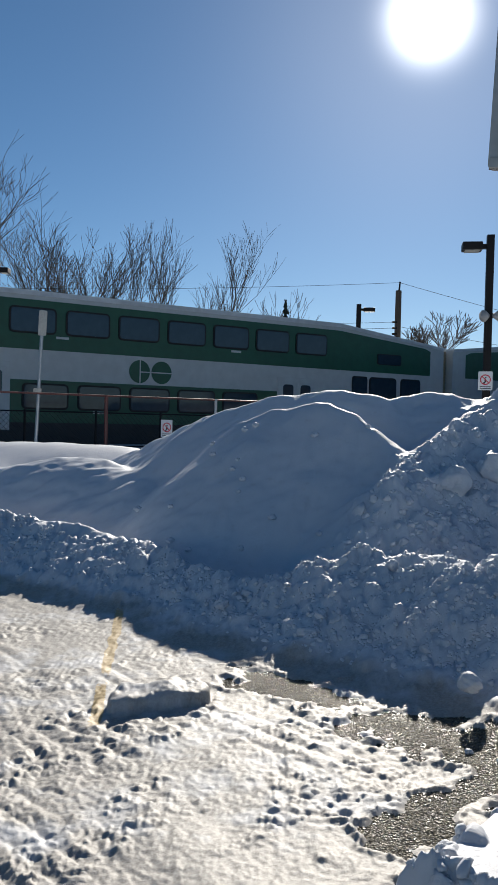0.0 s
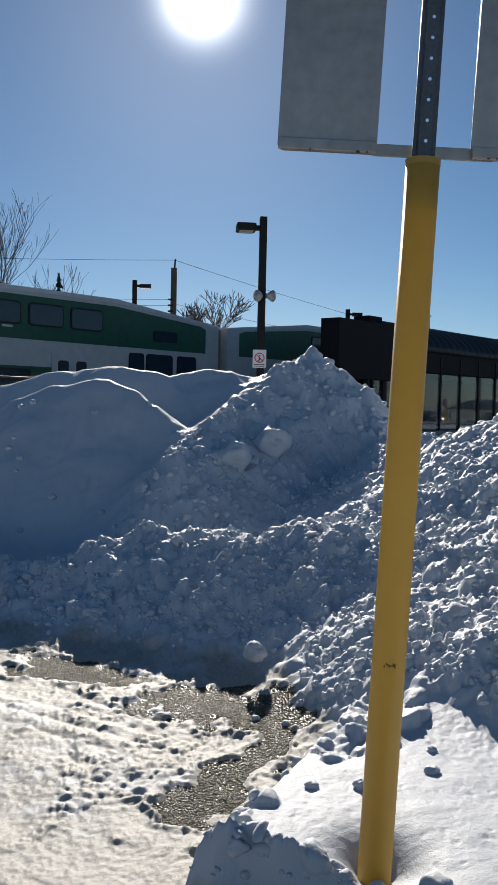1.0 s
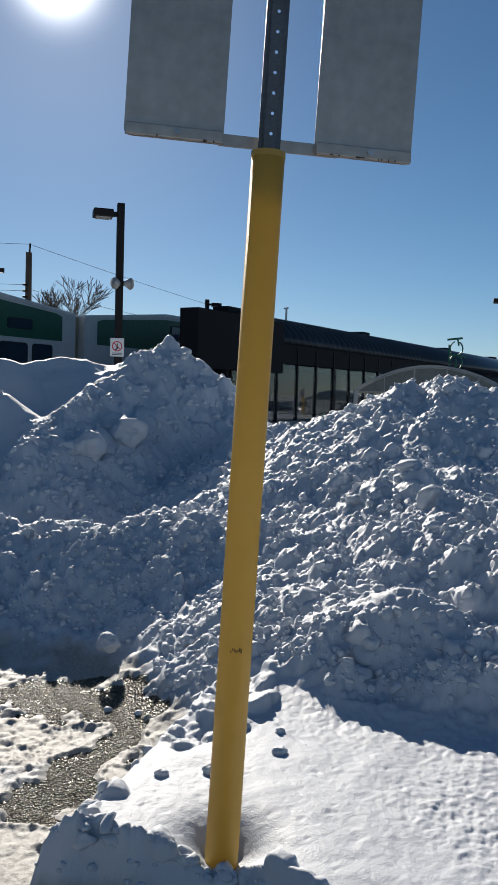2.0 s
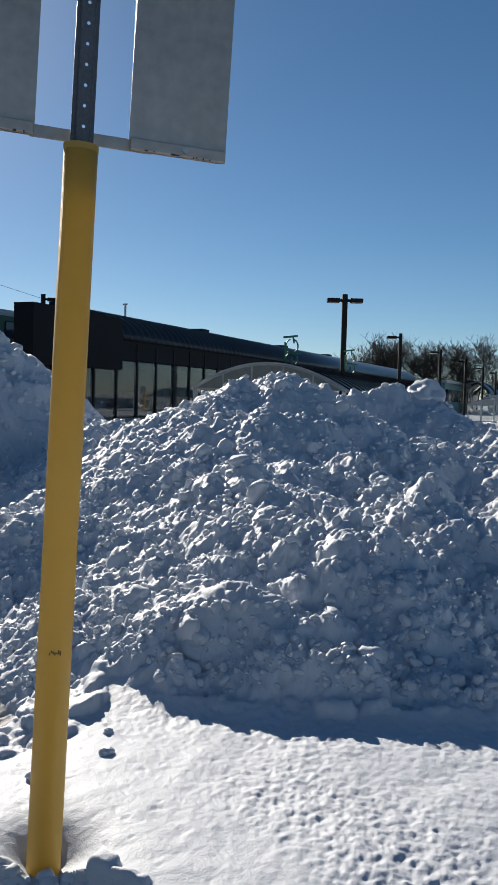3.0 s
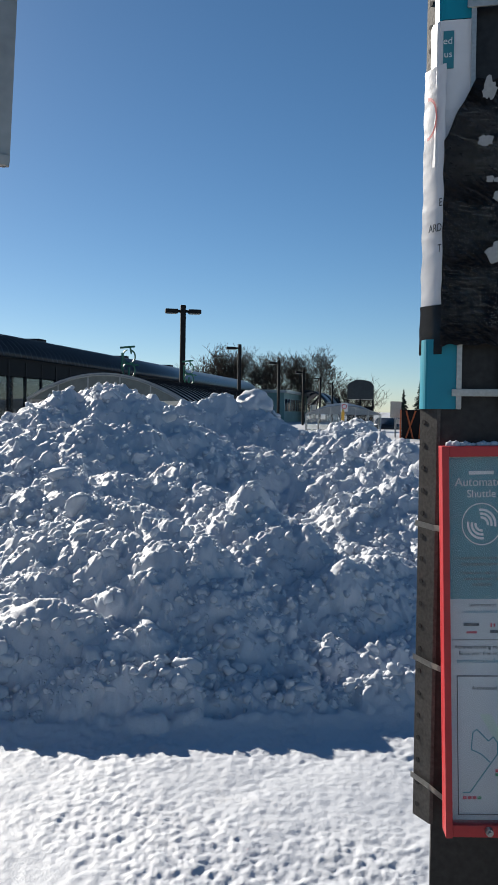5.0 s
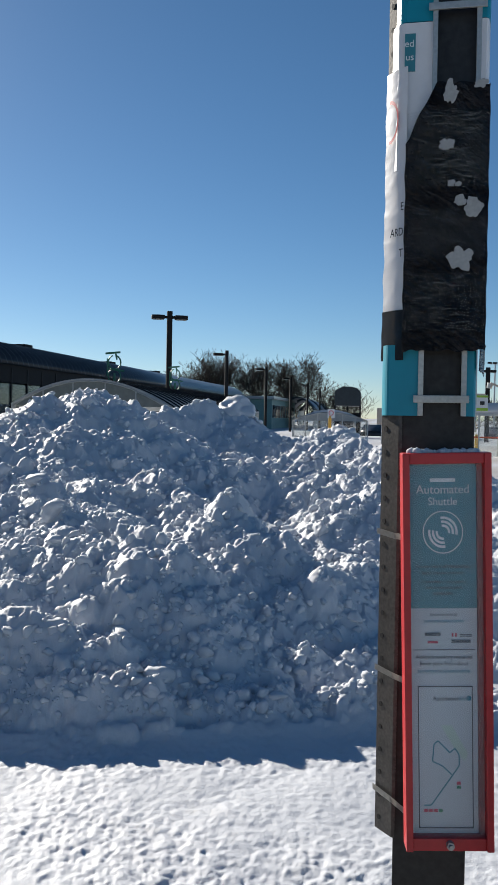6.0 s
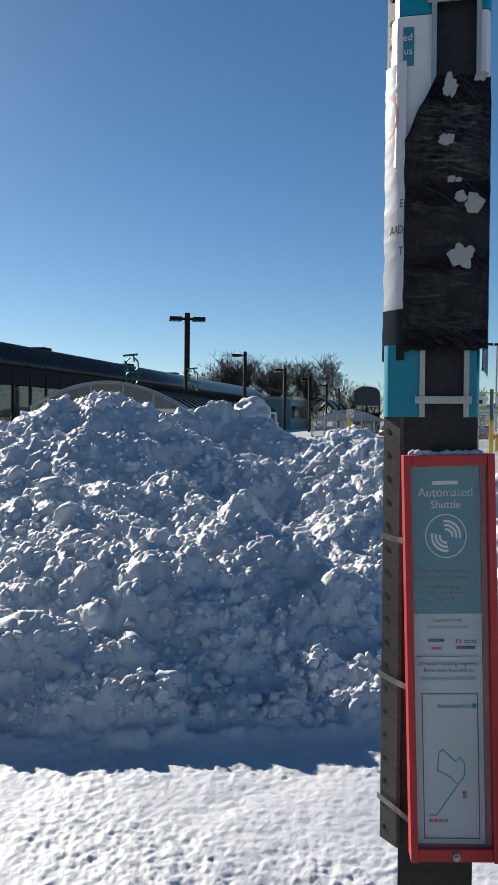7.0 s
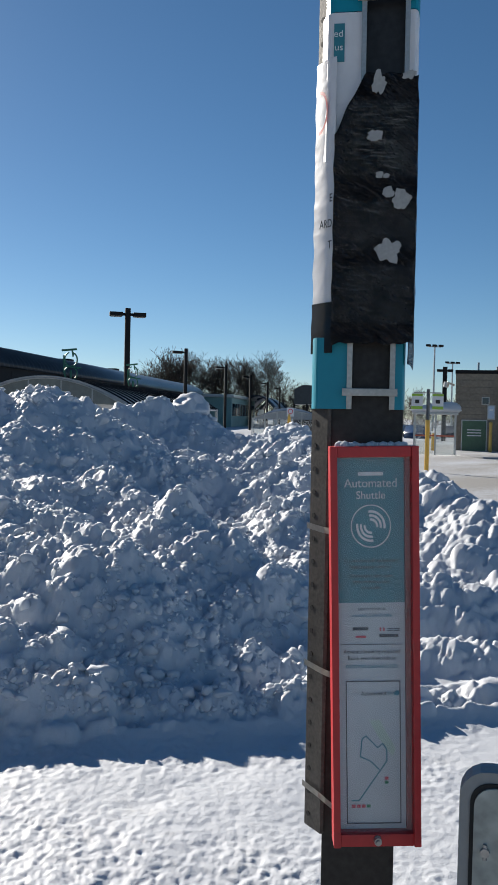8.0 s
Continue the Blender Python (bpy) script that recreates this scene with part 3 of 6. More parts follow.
def coach():
    c = thing("coach", track(COACH_END - COACH_LEN / 2, SIDE, RAIL - 0.15), "green and white double-deck railway coach standing on the track", "train coach", "coaches of the train")
    L, k, g = COACH_LEN / 2, 6.1, -(RAIL - 0.15)
    bm = B()
    prism(bm, [(a, z + g) for a, z in coach_body(-L, L, k)], 0.0, 2.9)
    part("body", bm, M_WHITE, c)
    bm = B()
    prism(bm, [(-L + 0.02, 5.0 + g), (-L + k, 5.58 + g), (L - k, 5.58 + g), (L - 0.02, 5.0 + g), (L - 0.02, 5.12 + g), (L - k, 5.74 + g), (-L + k, 5.74 + g), (-L + 0.02, 5.12 + g)], -0.03, 2.93)
    part("roof", bm, M_ROOF, c, "pale grey roof with sloping ends")
    bm = B()
    prism(bm, [(-L + 0.85, 3.83 + g), (L - 0.85, 3.83 + g), (L - 0.85, 4.9 + g), (L - 1.2, 5.02 + g), (L - k, 5.44 + g), (-L + k, 5.44 + g), (-L + 1.2, 5.02 + g), (-L + 0.85, 4.9 + g)], -0.012, 0.1)
    part("upper_panel", bm, M_GREEN, c, "dark green upper side panel")
    bm = B()
    box(bm, -L + k + 0.4, -0.012, 1.45 + g, L - k - 2.6, 0.1, 2.84 + g)
    part("lower_panel", bm, M_GREEN, c, "dark green lower side panel")
    bm = B()
    box(bm, -L + 0.3, -0.02, 0.75 + g, L - 0.3, 2.6, 1.45 + g)
    part("skirt", bm, M_SKIRT, c)
    for x in (-L + 2.6, L - 2.6):
        for dx in (-1.1, 1.1):
            bm = B()
            tube(bm, (x + dx, 0.3, 0.6 + g + 0.6), (x + dx, 0.5, 0.6 + g + 0.6), 0.42, seg=20)
            part("wheel", bm, M_SKIRT, c)
    wb = B(); plate(wb, 1.48, 0.74, 0.12, 0.05)
    fb = B(); plate(fb, 1.6, 0.86, 0.16, 0.03)
    win, fr = bpy.data.meshes.new("window"), bpy.data.meshes.new("window_frame")
    wb.to_mesh(win), fb.to_mesh(fr)
    win.materials.append(M_WINDOW), fr.materials.append(M_RUBBER)
    def window(x, z, sx=1.0, sz=1.0):
        w = new("window", fr); w.parent = c; w.location = (x, -0.022, z + g); w.scale = (sx, 1, sz)
        p = new("pane", win); p.parent = w; p.location = (0, -0.012, 0)
    x = 21.4 - (COACH_END - L)
    while x > -L + k - 0.5:
        window(x, 4.77)
        x -= 1.92
    x = 12.26 - (COACH_END - L) + 1.92 * 3
    while x > -L + k + 1.0:
        window(x, 2.31)
        x -= 1.92
    for a, b, z0, z1 in ((23.62, 24.4, 2.75, 3.56), (24.6, 26.04, 2.75, 3.56), (26.4, 27.5, 2.75, 3.56), (25.0, 26.3, 4.2, 4.6)):
        window((a + b) / 2 - (COACH_END - L), (z0 + z1) / 2, (b - a) / 1.48, (z1 - z0) / 0.74)
    for s in (20.7, 8.2):
        x = s - (COACH_END - L)
        bm = B(); box(bm, x - 0.95, -0.03, 1.2 + g, x + 0.95, 0.05, 3.4 + g, 0.02)
        dr = part("door_frame", bm, M_WHITE, c)
        for e in (-0.43, 0.43):
            bm = B(); box(bm, x + e - 0.4, -0.045, 1.25 + g, x + e + 0.4, 0.0, 3.22 + g, 0.02)
            door = part("door", bm, M_WHITE, c, "white sliding door leaf with a dark window")
            bm = B(); plate(bm, 0.5, 0.75, 0.12, 0.02)
            p = part("door_window", bm, M_WINDOW, door); p.location = (x + e, -0.05, 2.75 + g)
    # emblem: two discs with a pale bar through them
    for s in (13.77, 14.64):
        bm = B(); x = s - (COACH_END - L)
        tube(bm, (x, -0.03, 3.3 + g), (x, 0.0, 3.3 + g), 0.4, seg=40)
        part("emblem_disc", bm, M_GREEN, c)
    bm = B(); x = 14.25 - (COACH_END - L)
    box(bm, x - 0.45, -0.036, 3.27 + g, x + 0.8, -0.028, 3.31 + g), box(bm, x - 0.49, -0.036, 2.9 + g, x - 0.45, -0.028, 3.7 + g)
    part("emblem_bar", bm, M_WHITE, c)
    for s in (10.9, 12.26, 17.8):
        x = s - (COACH_END - L)
        bm = B(); box(bm, x - 0.22, -0.03, (4.22 if s != 12.26 else 1.78) + g, x + 0.22, -0.012, (4.3 if s != 12.26 else 1.86) + g)
        part("number_plate", bm, M_WHITE, c)
    # folded gangway at the end
    bm = B()
    for kx in range(6):
        box(bm, L + 0.02 + kx * 0.09, 0.35, 1.2 + g, L + 0.08 + kx * 0.09, 2.6, 5.02 + g, 0.015)
    part("gangway_bellows", bm, M_BELLOWS, c, "tan folded gangway bellows")
    return c


first = coach()
for k in (-1, 1, 2, 3, 4, 5, 6, 7, 8):
    copy_thing(first, track(COACH_END - COACH_LEN / 2 + k * (COACH_LEN + 0.62), SIDE, RAIL - 0.15))
for d in (SIDE + 0.73, SIDE + 2.17):
    bm = B(); box(bm, -120, -0.035, 0, 330, 0.035, 0.15)
    r = part("rail", bm, M_DARKSTEEL, None, kind="structure"); r.matrix_world = track(0, d, RAIL - 0.16)
    tagged(r, "steel rail of the railway track in snow", "rail")

# ---- station building ----
st = thing("station_building", track(60, 18, 0.5), "low charcoal station building with curved metal roof and glazed front", "station building")
S0, S1 = -28.4, 41.0
bm = B()
arc = [(0.0, 3.45)] + [(2.6 - 2.75 * math.cos(a), 3.4 + 1.42 * math.sin(a)) for a in np.linspace(0.05, math.pi - 0.05, 18)] + [(5.2, 3.45)]
prism(bm, [(d, z) for d, z in arc], S0, S1, "x")
part("roof", bm, M_BLACKROOF, st, "charcoal standing-seam barrel roof", True)
bm = B()
for k in range(int((S1 - S0) / 0.6)):
    x = S0 + 0.3 + k * 0.6
    pts = [(2.6 - 2.78 * math.cos(a), 3.4 + 1.45 * math.sin(a)) for a in np.linspace(0.05, math.pi - 0.05, 12)]
    lo = [(bm.verts.new((x, d, z)), bm.verts.new((x + 0.05, d, z))) for d, z in pts]
    for (p, q), (r, s2) in zip(lo[:-1], lo[1:]):
        bm.faces.new((p, q, s2, r))
part("roof_seams", bm, M_BLACKROOF, st, kind="stuff")
bm = B(); box(bm, S0, 0.05, 2.6, S1, 5.2, 3.5)
part("fascia", bm, M_DARKWALL, st)
bm = B(); box(bm, S0, 4.9, 0, S1, 5.15, 2.6)
part("rear_wall", bm, M_DARKWALL, st)
bm = B(); box(bm, -13.2, 0.15, 0, S1, 0.35, 2.6)
part("front_wall", bm, M_DARKWALL, st)
bm = B(); box(bm, S0, 0.0, -0.5, S1, 5.2, 0.14)
part("plinth", bm, mat("concrete", (0.32, 0.31, 0.3), 0.85, vary=0.25, scale=3, bump=0.2, bscale=30), st)
M_GLASS = mat("clear_glass", (0.75, 0.8, 0.8), 0.02, vary=0.02, trans=0.95)
for k in range(10):
    x = -32.0 + k * 1.8
    bm = B(); box(bm, x - 0.06, 0.02, 0.1, x + 0.06, 0.18, 3.3, 0.01)
    part("mullion", bm, M_LAMP, st)
    bm = B(); box(bm, x + 0.08, 0.08, 0.2, x + 1.72, 0.1, 2.55)
    part("glass_pane", bm, M_GLASS, st).visible_shadow = False
bm = B(); box(bm, -35.2, -0.6, 2.15, -32.3, 0.2, 4.22)
part("end_block", bm, M_DARKWALL, st, "charcoal box over the end entrance")
bm = B(); box(bm, -32.2, -0.4, 2.15, -30.7, 0.2, 4.3)
part("end_block", bm, M_DARKWALL, st)
bm = B(); box(bm, -30.68, -0.2, 2.15, -28.35, 0.3, 4.25)
part("end_block", bm, M_DARKWALL, st)
for x in (-34.9, -33.4, -32.3, -31.2):
    bm = B(); box(bm, x - 0.1, 0.0, -0.4, x + 0.1, 0.2, 2.2)
    part("column", bm, M_LAMP, st)
for x in (-28.5, -14.5, 0.0, 12.0):
    bm = B(); box(bm, x - 0.5, 2.2, 4.7, x + 0.5, 3.0, 4.98)
    part("roof_vent", bm, M_DARKWALL, st)
bm = B(); tube(bm, (-23.2, 2.6, 4.7), (-23.2, 2.6, 5.5), 0.05), tube(bm, (-23.4, 2.6, 5.45), (-23.05, 2.6, 5.5), 0.04)
part("aerial", bm, M_GALV, st)

# ---- arched cycle shelter ----
sh = thing("cycle_shelter", track(22, 7.9, 0), "arched cycle shelter with ribbed translucent roof, half buried in snow", "bicycle shelter")
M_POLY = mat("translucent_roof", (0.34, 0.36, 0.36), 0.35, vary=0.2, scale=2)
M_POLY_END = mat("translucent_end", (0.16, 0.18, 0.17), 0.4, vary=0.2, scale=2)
M_SHFRAME = mat("pale_frame", (0.45, 0.46, 0.45), 0.45, 0.5, vary=0.15, scale=5)
def arch(r):
    return [(-2.2 + 4.4 * t, 1.9 + 0.7 * (1 - (2 * t - 1) ** 2) * r) for t in np.linspace(0, 1, 15)]
bm = B()
o, i = arch(1.0), [(d * 0.985, z - 0.05) for d, z in arch(1.0)]
prism(bm, [(d, z) for d, z in o] + i[::-1], 0.0, 15.0, "x")
part("roof", bm, M_POLY, sh, "ribbed translucent arched roof with snow", True)
for k in range(26):
    bm = B(); x = 0.02 + k * 0.6
    p = [(x, d, z + 0.015) for d, z in arch(1.0)]
    for a, b in zip(p[:-1], p[1:]):
        tube(bm, a, b, 0.028, seg=6)
    part("rib", bm, M_SHFRAME if k == 0 else M_LAMP, sh)
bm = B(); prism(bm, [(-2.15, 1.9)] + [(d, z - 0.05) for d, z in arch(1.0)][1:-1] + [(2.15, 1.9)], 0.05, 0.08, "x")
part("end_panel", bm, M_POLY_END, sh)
for a in (-1.3, -0.45, 0.45, 1.3):
    bm = B(); box(bm, 0.02, a - 0.016, 1.86, 0.1, a + 0.016, 2.56 - 0.145 * a * a)
    part("end_bar", bm, M_POLY, sh)
for x in (0.06, 5, 10, 14.9):
    for d in (-2.15, 2.15):
        bm = B(); box(bm, x - 0.05, d - 0.05, 0, x + 0.05, d + 0.05, 1.95)
        part("post", bm, M_SHFRAME, sh)
M_CYCLE = mat("green_sculpture_paint", (0.03, 0.16, 0.1), 0.45, vary=0.2, scale=5)


def cycle_sculpture(s):
    c = thing("cycle_sculpture", track(s, 7.9, 2.58), "green steel bicycle ornament standing upright on the shelter roof", "sculpture", "ornaments on the cycle shelter")
    bm = B(); tube(bm, (0, 0, -0.05), (0, 0, 0.3), 0.035)
    part("stem", bm, M_CYCLE, c)
    for zc, r in ((0.22, 0.2), (0.62, 0.2)):
        bm = B()
        for k in range(22):
            a, b = 2 * math.pi * k / 24 + 1.9, 2 * math.pi * (k + 1) / 24 + 1.9
            tube(bm, (r * 0.7 * math.cos(a), -r * math.cos(a) * 0.7, zc + r * math.sin(a)), (r * 0.7 * math.cos(b), -r * 0.7 * math.cos(b), zc + r * math.sin(b)), 0.022, seg=6)
        part("wheel", bm, M_CYCLE, c)
    bm = B()
    tube(bm, (-0.16, 0.16, 0.2), (-0.16, 0.16, 0.72), 0.025), tube(bm, (-0.16, 0.16, 0.42), (0.22, -0.22, 0.38), 0.025), tube(bm, (0.05, -0.05, 0.7), (0.02, -0.02, 0.9), 0.025)
    part("frame", bm, M_CYCLE, c)
    bm = B(); tube(bm, (-0.2, 0.2, 0.86), (0.12, -0.12, 0.92), 0.03)
    part("saddle", bm, M_CYCLE, c)


cycle_sculpture(24.1), cycle_sculpture(31.0)

# ---- lamp posts ----
def lamp_post(x, y, top, arms, base=0.0, w=0.2, label="dark bronze lamp post with a flat rectangular head", group="platform lamp posts", turn=TRACK, reach=0.85):
    c = thing("lamp_post", pose(x, y, base, 0, 0, turn), label, "lamp post", group)
    bm = B(); box(bm, -w / 2, -w / 2, -0.3, w / 2, w / 2, top - base, 0.02)
    part("pole", bm, M_LAMP, c)
    for sx in arms:
        bm = B(); box(bm, min(0, sx * reach * 0.5), -0.05, top - base - 0.3, max(0, sx * reach * 0.5), 0.05, top - base - 0.2)
        part("arm", bm, M_LAMP, c)
        bm = B(); a, b = sorted((sx * reach * 0.35, sx * reach * 1.2))
        box(bm, a, -0.2, top - base - 0.34, b, 0.2, top - base - 0.17, 0.03)
        h = part("lamp_head", bm, M_LAMP, c)
        bm = B(); box(bm, a + 0.06, -0.15, top - base - 0.355, b - 0.06, 0.15, top - base - 0.335)
        part("lens", bm, mat("lamp_lens", (0.35, 0.35, 0.33), 0.3, vary=0.1), h)
    return c


lamp_post(5.14, 18.67, 5.82, (-1,), 0.2, 0.16, turn=-8, reach=0.5)
lamp_post(23.57, 27.17, 6.0, (-1, 1), 0.2, 0.22, "dark bronze lamp post with two flat heads", turn=-35, reach=0.62)
for k in range(5):
    p = U * (53.0 + 16.4 * k) + N * 10.4
    lamp_post(p.x, p.y, 5.8, (-1,), 0.2, 0.2, turn=-35, reach=0.7)

# ---- yellow-sleeved sign post ----
LEAN = 2.35
post = thing("sign_post", pose(1.06, 2.55, 0.1, 0, LEAN, 0), "leaning galvanised sign post in a scuffed yellow sleeve with two signs", "sign post")
bm = B()
tube(bm, (0, 0, -0.1), (0, 0, 2.36), 0.0545, 0.0535, 40)
sleeve = part("sleeve", bm, M_YELLOW, post, "scuffed yellow plastic sleeve", True)
bm = B(); tube(bm, (0, 0, 2.345), (0, 0, 2.364), 0.055, 0.055, 40)
part("sleeve_rim", bm, M_YELLOW, sleeve)
bm = B()
for k in range(7):
    x = -0.016 + 0.0055 * k
    box(bm, x, -0.0552 + 0.0004 * abs(k - 2), 0.737 + 0.004 * ((k * 5) % 3), x + 0.004, -0.047, 0.744 + 0.003 * ((k * 7) % 4), 0.001)
scuff = part("scuff", bm, mat("brown_scuff", (0.26, 0.18, 0.07), 0.8, vary=0.4, scale=60), sleeve)
scuff.location, scuff.rotation_euler = (0, 0, 0.035), (0, 0, radians(-24))


def channel(bm, z0, z1, pitch=0.0635, w=0.072, hole=0.0055):
    """A flanged channel whose web has a row of round holes through it."""
    count = int((z1 - z0) / pitch)
    half = 0.017
    for k in range(count):
        zc = z0 + (k + 0.5) * pitch
        ring, rim = [], []
        for q in range(8):
            a = 2 * math.pi * q / 8
            ring.append(bm.verts.new((hole * math.cos(a), 0, zc + hole * math.sin(a))))
            c, s_ = math.cos(a), math.sin(a)
            m_ = max(abs(c), abs(s_))
            rim.append(bm.verts.new((half * c / m_, 0, zc + pitch / 2 * s_ / m_)))
        for q in range(8):
            bm.faces.new((ring[q], rim[q], rim[(q + 1) % 8], ring[(q + 1) % 8]))
    for sgn in (-1, 1):
        prof = [(sgn * half, 0.0), (sgn * 0.022, 0.028), (sgn * w / 2, 0.03), (sgn * w / 2, 0.026), (sgn * 0.025, 0.024), (sgn * (half + 0.004), -0.002)]
        prism(bm, [(a, b) for a, b in prof], 0, 1)
        bm.verts.ensure_lookup_table()
        new_v = bm.verts[-12:]
        for v in new_v:
            v.co = Vector((v.co.x, v.co.z, z0 + v.co.y * (z1 - z0)))


M_CHANNEL = mat("weathered_galvanised", (0.13, 0.14, 0.15), 0.5, 0.55, vary=0.3, scale=20, bump=0.1, bscale=150)
bm = B(); channel(bm, 2.2, 3.6)
ch = part("channel", bm, M_CHANNEL, post, "grey channel with a row of holes")
ch.location, ch.rotation_euler = (0, -0.01, 0), (0, 0, radians(-17))
M_RUST = mat("rusty_edge", (0.07, 0.05, 0.035), 0.85, vary=0.5, scale=60)


def sign_back(a, b, name_label):
    """One sign plate seen from behind, with its stiffening bar and bolt."""
    c = thing("traffic_sign", Matrix.Translation((1.12, 2.62, 2.44)) @ pose(0, 0, 0, 0, LEAN, -17), name_label, "road sign", "signs on the sign post")
    w, mid = b - a, (a + b) / 2
    bm = B(); plate(bm, w, 0.62, 0.022, 0.003)
    p = part("plate", bm, M_ALU, c); p.location = (mid, 0.02, 0.365)
    for z in (0.075, 0.655):
        bm = B(); box(bm, a + 0.004, -0.002, z - 0.019, b - 0.004, 0.018, z + 0.019, 0.004)
        bar = part("stiffener", bm, M_ALU, c)
        bm = B(); tube(bm, (mid + (0.01 if a < 0 else 0.02), -0.012, z), (mid + (0.01 if a < 0 else 0.02), 0, z), 0.011, 0.009, 6)
        part("bolt", bm, M_GALV, bar)
        bm = B()
        for k in range(3 if a < 0 else 9):
            x = a + 0.01 + (w - 0.03) * rng.random()
            h = 0.001 + 0.0035 * rng.random()
            box(bm, x, -0.0035, z - 0.018 - (h if z < 0.3 else -0.002), x + 0.012 * rng.random() + 0.003, 0.0, z - 0.018 + h, 0.0)
        part("rust", bm, M_RUST, bar, kind="stuff")
    return c


sign_back(-0.405, -0.085, "bare aluminium back of a rounded sign on its bar")
sign_back(0.214, 0.542, "bare aluminium sign back with rust along its bars")
bm = B()
box(bm, -0.1, 0.026, 0.055, 0.29, 0.034, 0.094, 0.002)
cross = tagged(part("sign_crossbar", bm, M_ALU, None), "flat aluminium bar joining two signs across the post", "sign bracket")
cross.matrix_world = Matrix.Translation((1.12, 2.62, 2.44)) @ pose(0, 0, 0, 0, LEAN, -17)

# ---- bus stop post ----
def wrinkled(bm, x0, x1, z0, z1, y, nx, nz, amp, seed, bulge=0.0, scale=30.0, hang=0.0):
    """A creased sheet over the post's front."""
    rows = []
    for iz in range(nz + 1):
        row = []
        for ix in range(nx + 1):
            u, v = ix / nx, iz / nz
            x, z = x0 + (x1 - x0) * u, z0 + (z1 - z0) * v
            nse = 0.8 * noise.noise(Vector((x * scale * 0.7 + z * scale * 0.5 + seed, 2.3 * seed, z * scale * 0.9 - x * scale * 0.4))) + 0.6 * (0.5 - abs(noise.noise(Vector((x * scale * 0.8 + z * 35, seed, z * scale * 2.2 - x * 30))))) + 0.4 * (0.5 - abs(noise.noise(Vector((x * 40 - z * 60, seed + 4, z * scale * 3)))))
            edge = hang * noise.noise(Vector((x * 40, seed, v * 3)))
            row.append(bm.verts.new((x + 0.003 * noise.noise(Vector((seed, z * 22, 0))) * (1 if ix in (0, nx) else 0), y - bulge * math.sin(math.pi * u) + amp * nse, z + edge * (1 if iz in (0, nz) else 0))))
        rows.append(row)
    for r0, r1 in zip(rows[:-1], rows[1:]):
        for k in range(nx):
            bm.faces.new((r0[k], r0[k + 1], r1[k + 1], r1[k]))
    return bm


def text(words, size, x, z, y, material, parent, align="CENTER", name="lettering", squeeze=1.0):
    cu = bpy.data.curves.new(name, "FONT")
    cu.body, cu.size, cu.align_x, cu.extrude = words, size, align, 0.0003
    ob = new(name, cu)
    cu.materials.append(material)
    ob.parent = parent
    ob.matrix_parent_inverse = Matrix()
    ob.matrix_basis = pose(x, y, z, 90, 0, 0) @ Matrix.Diagonal((squeeze, 1, 1, 1))
    return ob


stop = thing("bus_stop_post", pose(1.987, 0.970, 0.0, 0, -0.28, -56.4), "dark perforated steel bus stop post with teal and white panels", "bus stop post")
bm = B()
box(bm, -0.062, 0.0, 0.0, 0.105, 0.09, 3.3, 0.004)
part("column", bm, M_DARKSTEEL, stop)
bm = B()
prism(bm, [(-0.105, 0.035), (-0.066, -0.012), (-0.058, -0.012), (-0.058, 0.0), (-0.095, 0.043)], 0, 1)
for v in bm.verts:
    v.co = Vector((v.co.x, v.co.z, 0.72 + v.co.y * 2.55))
fl = part("flange", bm, mat("worn_flange_steel", (0.085, 0.078, 0.07), 0.5, 0.4, vary=0.5, scale=30, bump=0.1, bscale=150), stop, "perforated dark steel flange with worn edges")
for k in range(46):
    bm = B(); z = 0.75 + k * 0.0545
    tube(bm, (-0.0966, 0.0229, z), (-0.0925, 0.0264, z), 0.0062, 0.0062, 10)
    part("hole", bm, M_RUBBER, fl)
M_STRAP = mat("steel_strap", (0.5, 0.49, 0.46), 0.4, 0.6, vary=0.2, scale=30)
for z, dz in ((1.43, -0.003), (1.105, -0.012), (0.815, -0.026)):
    bm = B()
    p0, p1, p2 = Vector((-0.112, 0.034, z + 0.004)), Vector((-0.07, -0.02, z)), Vector((-0.03, -0.03, z + dz))
    for a, b in ((p0, p1), (p1, p2)):
        vs = [bm.verts.new(q) for q in (a - Vector((0, 0, 0.007)), b - Vector((0, 0, 0.007)), b + Vector((0, 0, 0.007)), a + Vector((0, 0, 0.007)))]
        bm.faces.new(vs)
    bmesh.ops.solidify(bm, geom=bm.faces[:], thickness=0.0015)
    part("strap", bm, M_STRAP, stop)


def bent_panel(x0, xa, xb, x1, z0, z1, side=0.05):
    """A panel that folds from the front round to the side of the post."""
    bm = B()
    pts = [(x0, side)] + [(x0 + (xa - x0) * (1 - math.cos(t)), side - (side + 0.016) * math.sin(t)) for t in np.linspace(0.3, math.pi / 2, 6)] + [(x1, -0.016)]
    prism(bm, [(a, b) for a, b in pts] + [(a + 0.002, b + 0.003) for a, b in pts[::-1]], 0, 1)
    for v in bm.verts:
        v.co = Vector((v.co.x, v.co.z, z0 + v.co.y * (z1 - z0)))
    return bm


